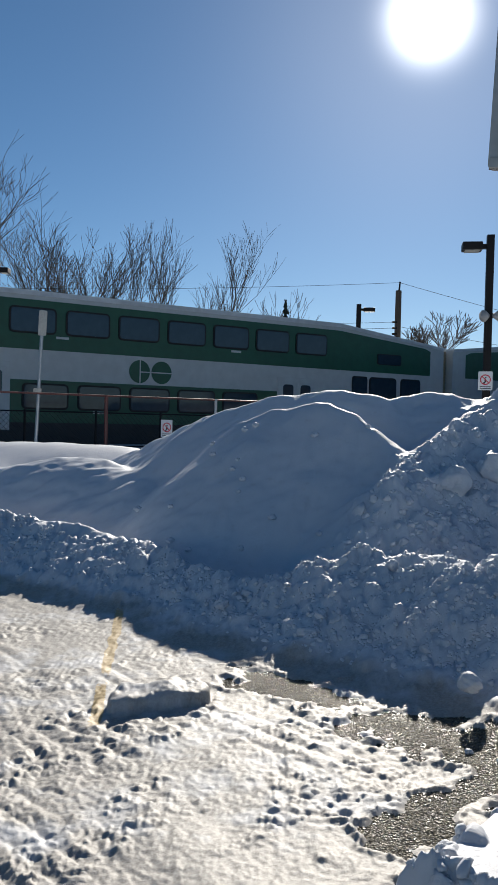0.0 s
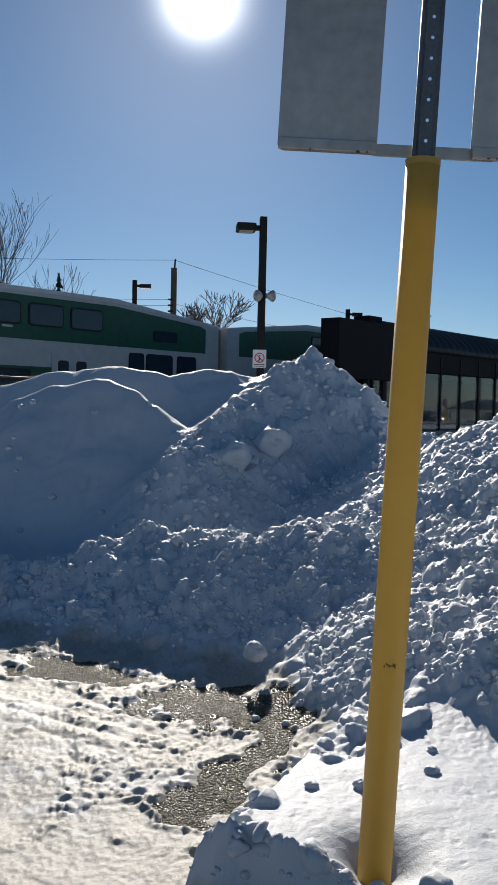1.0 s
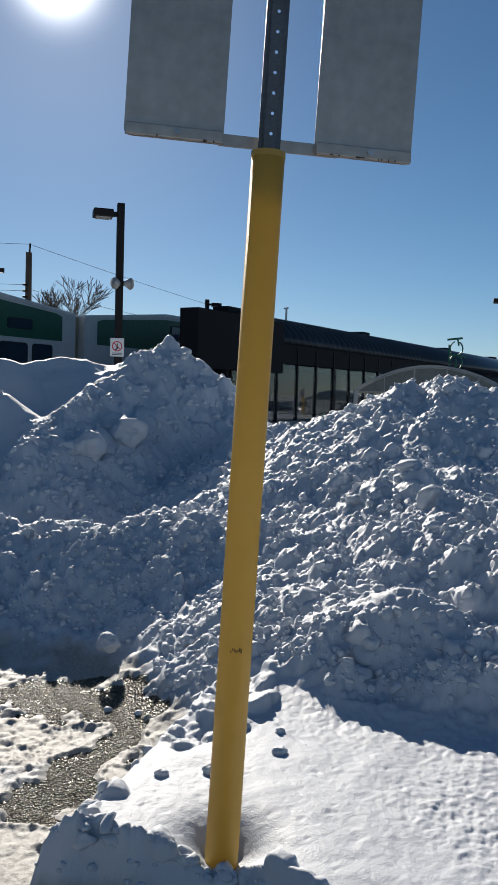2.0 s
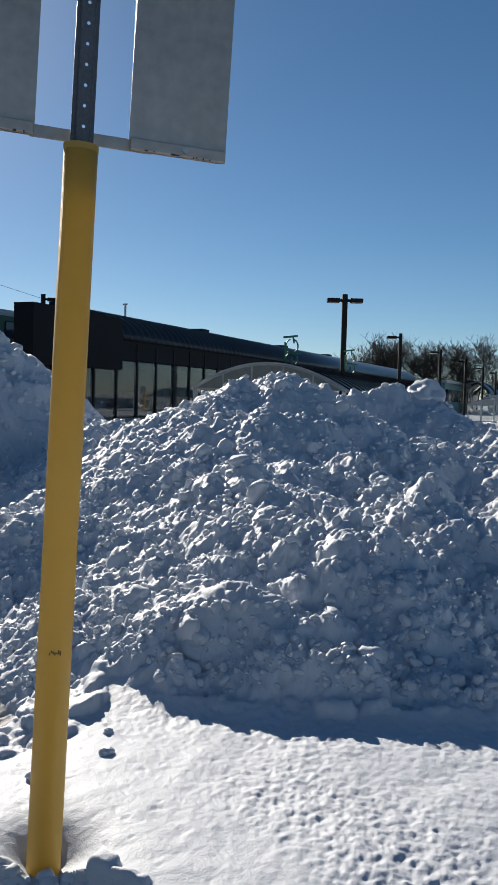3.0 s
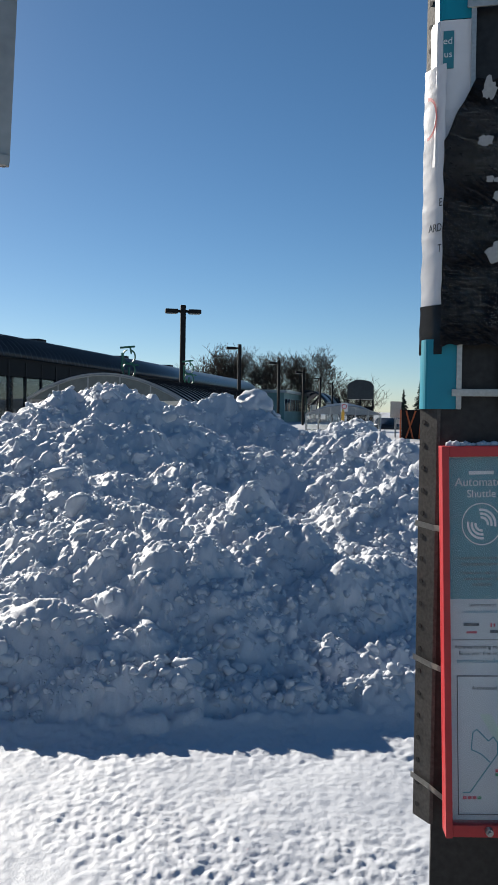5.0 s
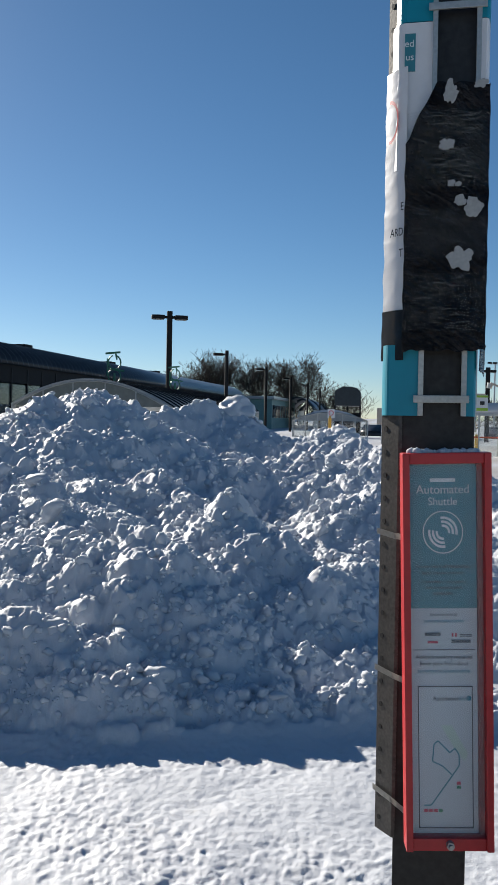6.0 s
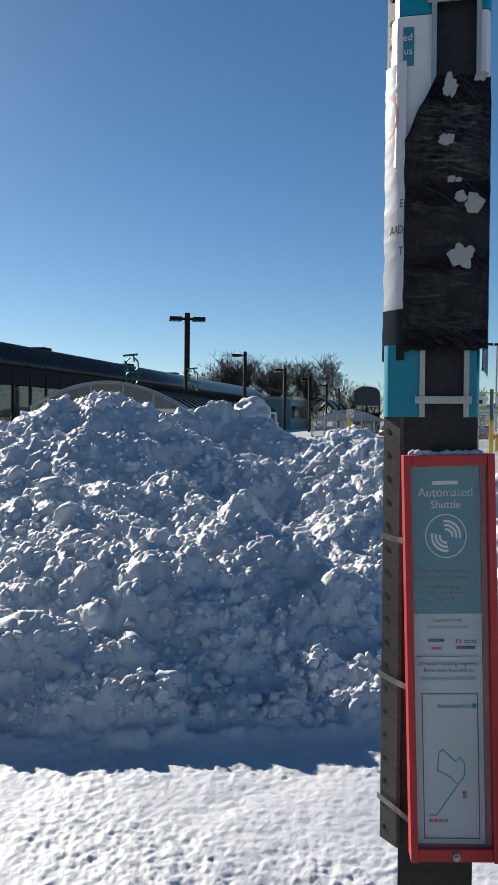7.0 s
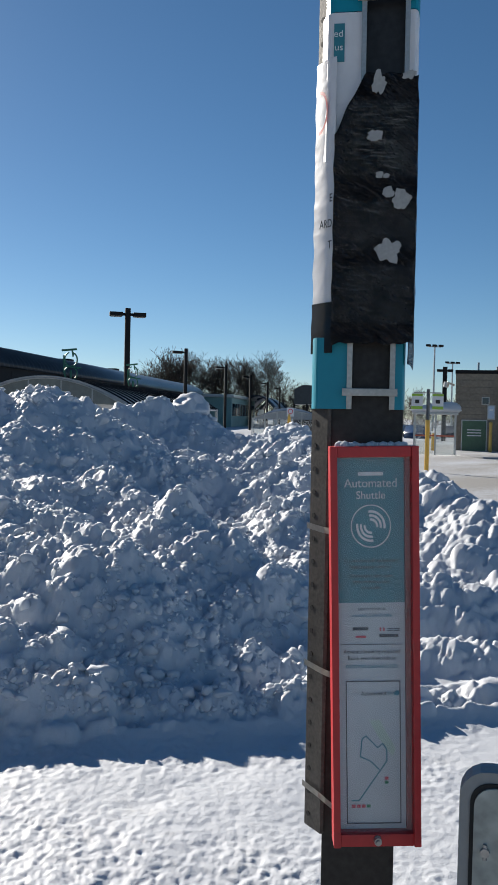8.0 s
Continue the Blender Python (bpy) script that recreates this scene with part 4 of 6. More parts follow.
part("teal_panel", bent_panel(-0.107, -0.09, 0, -0.022, 1.708, 1.87), M_TEAL, stop, "glossy teal curved panel")
part("teal_panel", bent_panel(0.107, 0.1, 0, 0.074, 1.708, 1.87), M_TEAL, stop)
for x in (-0.024, 0.072):
    bm = B(); box(bm, x, -0.024, 1.708, x + 0.012, -0.012, 1.87, 0.001)
    part("trim", bm, M_STRAP, stop, "silver edge trim")
bm = B(); box(bm, -0.034, -0.028, 1.738, 0.09, -0.022, 1.755, 0.0015)
part("cross_strap", bm, M_STRAP, stop)
part("white_panel", bent_panel(-0.098, -0.066, 0, -0.004, 2.27, 2.6), M_WVINYL, stop, "white panel with a teal corner label")
part("white_panel", bent_panel(0.122, 0.112, 0, 0.096, 2.45, 2.6), M_WVINYL, stop)
part("teal_panel", bent_panel(-0.092, -0.064, 0, -0.002, 2.602, 3.2), M_TEAL, stop)
part("teal_panel", bent_panel(0.123, 0.112, 0, 0.094, 2.602, 3.2), M_TEAL, stop)
for x in (-0.006, 0.09):
    bm = B(); box(bm, x, -0.025, 2.44, x + 0.011, -0.012, 3.2, 0.001)
    part("trim", bm, M_STRAP, stop)
bm = B(); box(bm, -0.016, -0.03, 2.62, 0.112, -0.024, 2.636, 0.0015)
part("cross_strap", bm, M_STRAP, stop)
bm = B(); box(bm, -0.068, -0.0185, 2.49, -0.044, -0.0165, 2.575)
part("label", bm, M_PTEAL, stop, "small teal label with white letters")
M_LETTER, M_INK, M_TINK = mat("white_ink", (0.8, 0.82, 0.83), 0.6, vary=0.05), mat("dark_ink", (0.06, 0.065, 0.075), 0.6, vary=0.1), mat("teal_ink", (0.1, 0.32, 0.42), 0.6, vary=0.1)
text("ed", 0.022, -0.047, 2.545, -0.0195, M_LETTER, stop, "RIGHT"), text("us", 0.022, -0.047, 2.515, -0.0195, M_LETTER, stop, "RIGHT")
bm = B()
wrinkled(bm, -0.108, -0.06, 1.945, 2.5, -0.026, 8, 90, 0.0025, 4.0, 0.0, 16)
for v in bm.verts:
    v.co.y += 0.05 * (max(0.0, -0.058 - v.co.x) / 0.048) ** 1.4
strip = part("notice_sheet", bm, M_WVINYL, stop, "curling white printed sheet with a red ring", True)
M_REDINK = mat("red_ink", (0.6, 0.05, 0.08), 0.5, vary=0.1)
bm = B()
for k in range(18):
    a0, a1 = [-math.pi / 2 + math.pi * q / 18 for q in (k, k + 1)]
    vs = [bm.verts.new((-0.1 + rr * 0.42 * math.cos(a), -0.025 + 0.05 * max(0, (-0.058 + 0.1 - rr * 0.42 * math.cos(a)) / 0.048) ** 1.4 - 0.006, 2.385 + rr * math.sin(a))) for rr, a in ((0.042, a0), (0.05, a0), (0.05, a1), (0.042, a1))]
    bm.faces.new(vs)
part("red_ring", bm, M_REDINK, strip)
for words, z in (("E", 2.175), ("ARD", 2.118), ("T", 2.07)):
    t_ = text(words, 0.026, -0.061, z, -0.012, M_INK, strip, "RIGHT", squeeze=0.55)
    t_.matrix_basis = pose(-0.064, -0.033, z, 90, 0, -42) @ Matrix.Diagonal((0.75, 1, 1, 1))
bm = B(); wrinkled(bm, -0.11, -0.058, 1.835, 1.95, -0.03, 6, 12, 0.002, 9.0, 0.0, 16)
for v in bm.verts:
    v.co.y += 0.05 * (max(0.0, -0.058 - v.co.x) / 0.048) ** 1.4
part("black_sheet", bm, mat("black_vinyl", (0.01, 0.01, 0.011), 0.25, vary=0.3, scale=20), stop, "", True)
M_WRAP = mat("black_plastic_wrap", (0.012, 0.012, 0.014), 0.16, vary=0.3, scale=30, bump=0.3, bscale=45, spec=0.4)
def creased(m, turn, amount, depth=0.012):
    """Adds long sharp creases to a plastic film."""
    n, l = m.node_tree.nodes, m.node_tree.links
    tc, mp, nz, bn = n.new("ShaderNodeTexCoord"), n.new("ShaderNodeMapping"), n.new("ShaderNodeTexNoise"), n.new("ShaderNodeBump")
    mp.inputs["Rotation"].default_value, mp.inputs["Scale"].default_value = (0, radians(turn), 0), (0.07, 0.07, 0.013)
    mp.vector_type = "TEXTURE"
    nz.inputs["Scale"].default_value, nz.inputs["Detail"].default_value, nz.inputs["Distortion"].default_value = 1.0, 3, 1.6
    bn.inputs["Strength"].default_value, bn.inputs["Distance"].default_value = amount, depth
    l.new(tc.outputs["Object"], mp.inputs["Vector"]), l.new(mp.outputs[0], nz.inputs["Vector"]), l.new(nz.outputs["Fac"], bn.inputs["Height"])
    b = n["Principled BSDF"]
    old = b.inputs["Normal"].links[0].from_socket
    l.new(old, bn.inputs["Normal"]), l.new(bn.outputs[0], b.inputs["Normal"])
    return m


creased(M_WRAP, 38, 1.0, 0.045)
bm = B(); wrinkled(bm, -0.062, 0.122, 1.855, 2.45, -0.034, 40, 130, 0.007, 2.0, 0.012, 22, 0.01)
for v in bm.verts:
    v.co.z = min(v.co.z, 2.325 + 1.9 * (v.co.x + 0.062) + 0.012 * noise.noise(Vector((v.co.x * 45, 3, 0)))) if v.co.x < 0.01 else v.co.z
part("plastic_wrap", bm, M_WRAP, stop, "torn crinkled black plastic wrapping", True)
bm = B(); wrinkled(bm, 0.11, 0.127, 1.8, 2.42, -0.028, 4, 60, 0.006, 5.0, 0.0, 22, 0.02)
for v in bm.verts:
    v.co.y += 0.06 * max(0, (v.co.x - 0.112)) / 0.015
part("plastic_wrap_edge", bm, M_WRAP, stop, "", True)
M_TAPE = creased(mat("clear_tape", (0.4, 0.4, 0.38), 0.1, vary=0.6, scale=60, bump=0.6, bscale=90, alpha=0.05), -35, 0.9)
for z0, z1, sd in ((2.22, 2.39, 1.0), (2.06, 2.17, 3.0), (1.9, 2.03, 6.0)):
    bm = B(); wrinkled(bm, -0.06, 0.12, z0, z1, -0.0415, 36, 26, 0.008, sd, 0.012, 30, 0.004)
    part("clear_tape", bm, M_TAPE, stop, "crinkled band of clear tape", True)
# thin pale strips that paint the sheen of the film's wrinkles
M_SHEEN = mat("crease_sheen", (0.42, 0.43, 0.4), 0.15, vary=0.5, scale=50, alpha=0.35)
rc = random.Random(12)
bm = B()
for k in range(110):
    zc = rc.choice(((1.9, 2.02), (2.08, 2.2), (2.22, 2.38), (2.22, 2.38)))
    x, z = rc.uniform(-0.03, 0.1), rc.uniform(*zc)
    ang, ln, wd = radians(rc.choice((-1, 1)) * rc.uniform(0, 20)), rc.uniform(0.02, 0.085), rc.uniform(0.0003, 0.0008)
    dx, dz = math.cos(ang) * ln / 2, math.sin(ang) * ln / 2
    if x - dx < -0.055 or x + dx > 0.115:
        continue
    mx, mz = rc.uniform(-0.004, 0.004), rc.uniform(-0.004, 0.004)
    prism(bm, [(x - dx, z - dz), (x + mx, z + mz - wd), (x + dx, z + dz), (x + mx, z + mz + wd)], -0.0575, -0.0565)
part("sheen_strips", bm, M_SHEEN, stop, "pale strips painting the sheen on the plastic film's creases", kind="stuff")
M_TORN = mat("torn_paper", (0.42, 0.42, 0.41), 0.8, vary=0.2, scale=40)
for x, z, w, h, sd in ((0.062, 2.055, 0.066, 0.062, 1.3), (0.09, 2.172, 0.042, 0.05, 2.7), (0.06, 2.185, 0.03, 0.03, 3.1), (0.04, 2.225, 0.022, 0.014, 4.4), (0.055, 2.222, 0.016, 0.012, 5.2), (0.03, 2.31, 0.034, 0.026, 6.1), (0.035, 2.425, 0.036, 0.05, 7.4), (0.1, 2.44, 0.03, 0.02, 8.6)):
    bm = B()
    pts = []
    for a in np.linspace(0, 2 * math.pi, 27)[:-1]:
        k_ = 0.9 + 0.45 * noise.noise(Vector((sd, 1.2 * math.cos(a), 1.2 * math.sin(a)))) + 0.4 * noise.noise(Vector((sd + 5, 3 * math.cos(a), 3 * math.sin(a))))
        pts.append((x + w / 2 * math.cos(a) * k_, z + h / 2 * math.sin(a) * k_))
    prism(bm, pts, -0.059, -0.0575)
    part("paper_scrap", bm, M_TORN, stop)

# ---- poster case, strapped to the post ----
case = thing("poster_case", pose(0, 0, 0), "red-framed glazed poster case strapped to the dark post", "poster case")
case.matrix_world = stop.matrix_world @ pose(0.05, -0.055, 1.18, 0, -1.7, 8) @ Matrix.Diagonal((0.93, 1, 1, 1))
W2, H2 = 0.105, 0.447
bm = B(); box(bm, -W2, 0.004, -H2, W2, 0.02, H2, 0.003)
part("backboard", bm, M_RED, case)
for x0, x1 in ((-W2, -W2 + 0.017), (W2 - 0.017, W2)):
    bm = B(); box(bm, x0, -0.03, -H2, x1, 0.004, H2, 0.003)
    part("side_rail", bm, M_RED, case, "red painted rail")
bm = B(); box(bm, -W2 + 0.017, -0.026, H2 - 0.024, W2 - 0.017, 0.004, H2, 0.003)
part("top_rail", bm, M_RED, case)
bm = B(); box(bm, -W2 + 0.017, -0.024, -H2, W2 - 0.017, 0.004, -H2 + 0.028, 0.003)
part("bottom_rail", bm, M_RED, case)
# strip inside the right rail only, in a darker red than the rails
bm = B(); box(bm, W2 - 0.03, -0.006, -H2 + 0.03, W2 - 0.017, 0.003, H2 - 0.025)
part("inner_lip", bm, mat("darker_red", (0.3, 0.06, 0.05), 0.5, vary=0.3, scale=20), case)
bm = B(); tube(bm, (0.0, -0.036, -H2 + 0.016), (0.0, -0.024, -H2 + 0.016), 0.009, 0.01, 12), tube(bm, (0.0, -0.041, -H2 + 0.016), (0.0, -0.034, -H2 + 0.016), 0.005, 0.006, 6)
part("bolt", bm, M_GALV, case, "galvanised bolt")
bm = B(); box(bm, -W2 + 0.019, 0.0, -H2 + 0.03, W2 - 0.031, 0.003, H2 - 0.026)
sheet = part("poster", bm, M_PAPER, case, "printed shuttle notice with a route map")
bm = B(); box(bm, -W2 + 0.0192, -0.0015, 0.096, W2 - 0.0312, 0.0, H2 - 0.027)
part("poster_head", bm, M_PTEAL, sheet)
CX = -0.006
PY = -0.0025
text("Automated", 0.028, CX, 0.355, PY, M_LETTER, sheet), text("Automated", 0.028, CX + 0.0007, 0.355, PY, M_LETTER, sheet), text("Shuttle", 0.025, CX, 0.329, PY, M_LETTER, sheet)
bm = B(); box(bm, CX - 0.03, PY - 0.0004, 0.381, CX + 0.03, PY, 0.389)
part("lettering_bar", bm, M_LETTER, sheet)


def ring(bm, cx, cz, r, w, a0, a1, y, n=28):
    for k in range(n):
        t0, t1 = [radians(a0 + (a1 - a0) * q / n) for q in (k, k + 1)]
        bm.faces.new([bm.verts.new((cx + rr * math.cos(t), y, cz + rr * math.sin(t))) for rr, t in ((r, t0), (r, t1), (r + w, t1), (r + w, t0))])


bm = B(); ring(bm, CX, 0.268, 0.046, 0.0022, 0, 360, PY, 48)
for r in (0.012, 0.021, 0.03):
    ring(bm, CX, 0.268, r, 0.0055, -10, 100, PY), ring(bm, CX, 0.268, r, 0.0055, 170, 280, PY)
part("emblem", bm, M_LETTER, sheet)
for words, size, z, m_ in (("A new kind of temporary", 0.0128, 0.187, M_INK), ("local transit service.", 0.0128, 0.173, M_INK), ("Convenient, safe, quiet,", 0.0115, 0.153, M_INK), ("zero emissions and", 0.0115, 0.14, M_INK), ("accessible.", 0.0115, 0.127, M_INK),
                           ("Learn more at", 0.0115, 0.079, M_INK), ("toronto.ca/avshuttle", 0.0118, 0.064, M_TINK), ("Advance booking required", 0.0128, -0.018, M_INK), ("Book your free ride at", 0.0128, -0.033, M_INK), ("toronto.ca/avshuttle", 0.0155, -0.051, M_TINK)):
    text(words, size, CX, z, PY, m_, sheet)
bm = B()
for x, z, w in ((-0.052, 0.034, 0.038), (0.012, 0.018, 0.046)):
    box(bm, x, PY, z, x + w, PY + 0.0004, z + 0.007)
for x in (0.032, 0.048):
    box(bm, x, PY, 0.036, x + 0.013, PY + 0.0004, 0.038), box(bm, x, PY, 0.032, x + 0.013, PY + 0.0004, 0.034)
box(bm, -0.08, PY, 0.0015, 0.068, PY + 0.0004, 0.003)
part("print_bars", bm, M_INK, sheet)
bm = B(); box(bm, -0.045, PY, 0.017, -0.02, PY + 0.0004, 0.022), box(bm, 0.013, PY, 0.032, 0.017, PY + 0.0004, 0.04), box(bm, 0.021, PY, 0.032, 0.025, PY + 0.0004, 0.04)
part("print_mark", bm, M_REDINK, sheet)
bm = B()
for x0, z0, x1, z1 in ((-0.07, -0.405, 0.062, -0.4025), (-0.07, -0.0825, 0.062, -0.08), (-0.07, -0.405, -0.0677, -0.08), (0.0597, -0.405, 0.062, -0.08)):
    box(bm, x0, PY, z0, x1, PY + 0.0004, z1)
part("map_border", bm, M_INK, sheet)
text("Automated", 0.0135, -0.003, -0.113, PY, M_INK, sheet, "CENTER"), text("Shuttle", 0.0135, 0.029, -0.113, PY, M_TINK, sheet, "LEFT", squeeze=0.7)
bm = B(); tube(bm, (0.053, PY, -0.108), (0.053, PY + 0.0005, -0.108), 0.006, seg=16)
part("map_mark", bm, M_PTEAL, sheet)
bm = B()
route = [(-0.058, -0.352), (-0.04, -0.352), (0.028, -0.262), (0.028, -0.236), (0.018, -0.222), (0.006, -0.232), (-0.022, -0.205), (-0.032, -0.212), (-0.036, -0.252), (-0.012, -0.262), (0.01, -0.282)]
for (x0, z0), (x1, z1) in zip(route[:-1], route[1:]):
    dx, dz = x1 - x0, z1 - z0
    k = 0.0014 / math.hypot(dx, dz)
    bm.faces.new([bm.verts.new((x + q * dz * k, PY, z - q * dx * k)) for x, z, q in ((x0, z0, -1), (x1, z1, -1), (x1, z1, 1), (x0, z0, 1))])
part("map_route", bm, M_PTEAL, sheet)
bm = B()
for x, z in ((-0.058, -0.368), (-0.046, -0.368), (-0.034, -0.368), (0.022, -0.305)):
    box(bm, x, PY, z, x + 0.0095, PY + 0.0004, z + 0.007)
part("map_red_tag", bm, M_REDINK, sheet)
M_GTAG = mat("green_ink", (0.05, 0.25, 0.12), 0.6, vary=0.1)
bm = B()
for x, z in ((-0.022, -0.368), (0.022, -0.314)):
    box(bm, x, PY, z, x + 0.0095, PY + 0.0004, z + 0.007)
part("map_green_tag", bm, M_GTAG, sheet)
bm = B(); prism(bm, [(-0.015, -0.17), (0.012, -0.17), (0.05, -0.235), (0.042, -0.252), (0.025, -0.235)], -0.0012, -0.001)
part("map_park", bm, mat("map_green", (0.55, 0.66, 0.55), 0.6, vary=0.1), sheet)
bm = B(); box(bm, -W2 + 0.018, -0.012, -H2 + 0.027, W2 - 0.018, -0.0105, H2 - 0.023)
M_COVER = mat("scratched_clear_cover", (0.8, 0.83, 0.85), 0.12, vary=0.05, scale=30, alpha=0.09)
part("clear_cover", bm, M_COVER, case, "scuffed clear plastic cover").visible_shadow = False
bm = B()
for k in range(26):
    x = -0.08 + 0.16 * k / 26
    r = 0.004 + 0.006 * rng.random()
    mm = Matrix.Translation((x, -0.01 + 0.01 * rng.random(), H2 + 0.002)) @ Matrix.Diagonal((1.6, 1.2, 0.7 + 0.6 * rng.random(), 1))
    bmesh.ops.create_icosphere(bm, subdivisions=1, radius=r, matrix=mm)
part("snow_cap", bm, M_BLOCK, case, "thin line of snow", True, "stuff")

# ---- grey box with a clear door ----
M_GREYBOX = mat("grey_moulded_plastic", (0.3, 0.31, 0.31), 0.5, vary=0.15, scale=10, bump=0.06, bscale=60)
nb = thing("display_panel", pose(1.86, 0.63, 0.145, 0, 0, -64), "grey moulded frame holding a cloudy clear panel in snow", "display panel")
bm = B(); plate(bm, 0.47, 0.92, 0.055, 0.05)
fr = part("frame", bm, M_GREYBOX, nb, "", False); fr.location = (0.235, 0.012, 0.41)
bm = B(); plate(bm, 0.43, 0.88, 0.04, 0.006)
pn = part("recess", bm, M_RUBBER, nb, "dark rubber gasket"); pn.location = (0.235, -0.014, 0.41)
bm = B(); plate(bm, 0.415, 0.865, 0.038, 0.006)
pn = part("clear_window", bm, mat("cloudy_plastic", (0.42, 0.45, 0.42), 0.3, vary=0.6, scale=5, bump=0.05, bscale=20), nb, "cloudy scratched plastic pane"); pn.location = (0.235, -0.018, 0.41)
bm = B(); tube(bm, (0.05, -0.03, 0.72), (0.05, -0.012, 0.72), 0.009, seg=10), tube(bm, (0.05, -0.024, 0.705), (0.05, -0.024, 0.735), 0.004)
part("latch", bm, M_GALV, nb)
bm = B(); tube(bm, (-0.004, -0.02, 0.42), (-0.06, -0.06, 0.2), 0.0025, seg=6), tube(bm, (-0.002, -0.02, 0.43), (-0.05, -0.03, 0.2), 0.0025, seg=6)
part("tether_wire", bm, M_GALV, nb)

# ---- loose snow blocks ----
def snow_block(x, y, z, r, sx=1.0, sz=0.85, seed=0, label="rounded block of packed snow on the heap"):
    bm = B()
    bmesh.ops.create_icosphere(bm, subdivisions=4, radius=1)
    planes = [Vector((math.sin(seed * 3.1 + k * 2.4), math.cos(seed * 1.7 + k * 1.3), math.sin(k * 1.9 + seed))).normalized() for k in range(7)]
    for v in bm.verts:
        d = v.co.normalized()
        cut = min([0.78 / max(0.2, d.dot(p)) for p in planes if d.dot(p) > 0.2] + [1.05])
        v.co = d * (min(cut, 1.0) + 0.2 * noise.noise(d * 1.8 + Vector((seed, 0, 0))) + 0.12 * noise.noise(d * 4.5 + Vector((0, seed, 0))) + 0.05 * noise.noise(d * 11 + Vector((0, 0, seed))))
        v.co = Vector((v.co.x * r * sx, v.co.y * r, v.co.z * r * sz))
    ob = part("snow_block", bm, M_BLOCK, None, "", True)
    ob.matrix_world = pose(x, y, z, 0, 0, seed * 50)
    return tagged(ob, label, "snow block", "blocks in the snow heap")


snow_block(2.62, 9.05, 1.27, 0.2, 1.2, 0.9, 1, "large smooth ice block stuck in the snow heap")
snow_block(1.83, 8.76, 1.08, 0.17, 1.3, 0.8, 7, "flat snow block half sunk in the heap")
snow_block(2.1, 8.69, 1.12, 0.18, 1.0, 0.95, 8, "flat snow block half sunk in the heap")
snow_block(2.33, 4.38, 0.46, 0.15, 1.1, 0.9, 2, "pale translucent ice block lying on the snow heap")
snow_block(1.32, 4.95, 0.2, 0.065, 1.2, 0.9, 3, "small snow block at the foot of the heap")
snow_block(7.62, 7.25, 1.76, 0.24, 1.3, 0.8, 5, "big rounded snow block on top of the heap")
for k in range(40):
    a, r = radians(rng.uniform(-2, 60)), rng.uniform(3.4, 9.5)
    x, y = r * math.sin(a), r * math.cos(a)
    i, j = int(np.searchsorted(az, math.degrees(a))), int(np.searchsorted(rad, r))
    if ROUGH[i, j] > 0.6:
        q = rng.uniform(0.025, 0.06) * (r / 6) ** 0.6
        snow_block(x, y, float(GZ[i, j]) + q * 0.2, q, rng.uniform(0.9, 1.4), rng.uniform(0.7, 1.0), 10 + k)
for x, y, q in ((1.52, 3.05, 0.05), (1.2, 3.0, 0.05), (1.26, 3.75, 0.06), (1.02, 3.05, 0.04), (1.42, 3.35, 0.04), (1.62, 3.25, 0.035), (1.18, 4.4, 0.04), (1.3, 4.25, 0.035), (1.42, 4.35, 0.03)):
    snow_block(x, y, ground_z(x, y) + q * 0.1, q * 0.6, 1.1, 0.8, x * 7, "small crumb of ploughed snow on the flat")

# ---- clods of ploughed snow ----
def clod_shape(seed, sub):
    """A lump with a few broken faces and worn edges, about 1 in radius."""
    bm = B()
    bmesh.ops.create_icosphere(bm, subdivisions=sub, radius=1)
    r = random.Random(seed)
    cuts = [(Vector((r.gauss(0, 1), r.gauss(0, 1), r.gauss(0, 1))).normalized(), r.uniform(0.45, 0.75)) for k in range(r.randint(5, 9))]
    off, stretch = Vector((seed * 3.7, 0, 0)), (r.uniform(0.8, 1.35), r.uniform(0.75, 1.0), r.uniform(0.65, 0.95))
    for v in bm.verts:
        d = v.co.normalized()
        k = min([1.0] + [h / d.dot(p) for p, h in cuts if d.dot(p) > 0.15])
        k += 0.16 * noise.noise(d * 1.6 + off) + 0.14 * noise.noise(d * 3.7 + off) + (0.07 * noise.noise(d * 8 + off) if sub > 2 else 0)
        v.co = Vector([c * k * e for c, e in zip(d, stretch)])
    bm.normal_update()
    pts, tri = np.array([v.co[:] for v in bm.verts]), np.array([[v.index for v in f.verts] for f in bm.faces])
    bm.free()
    return pts, tri


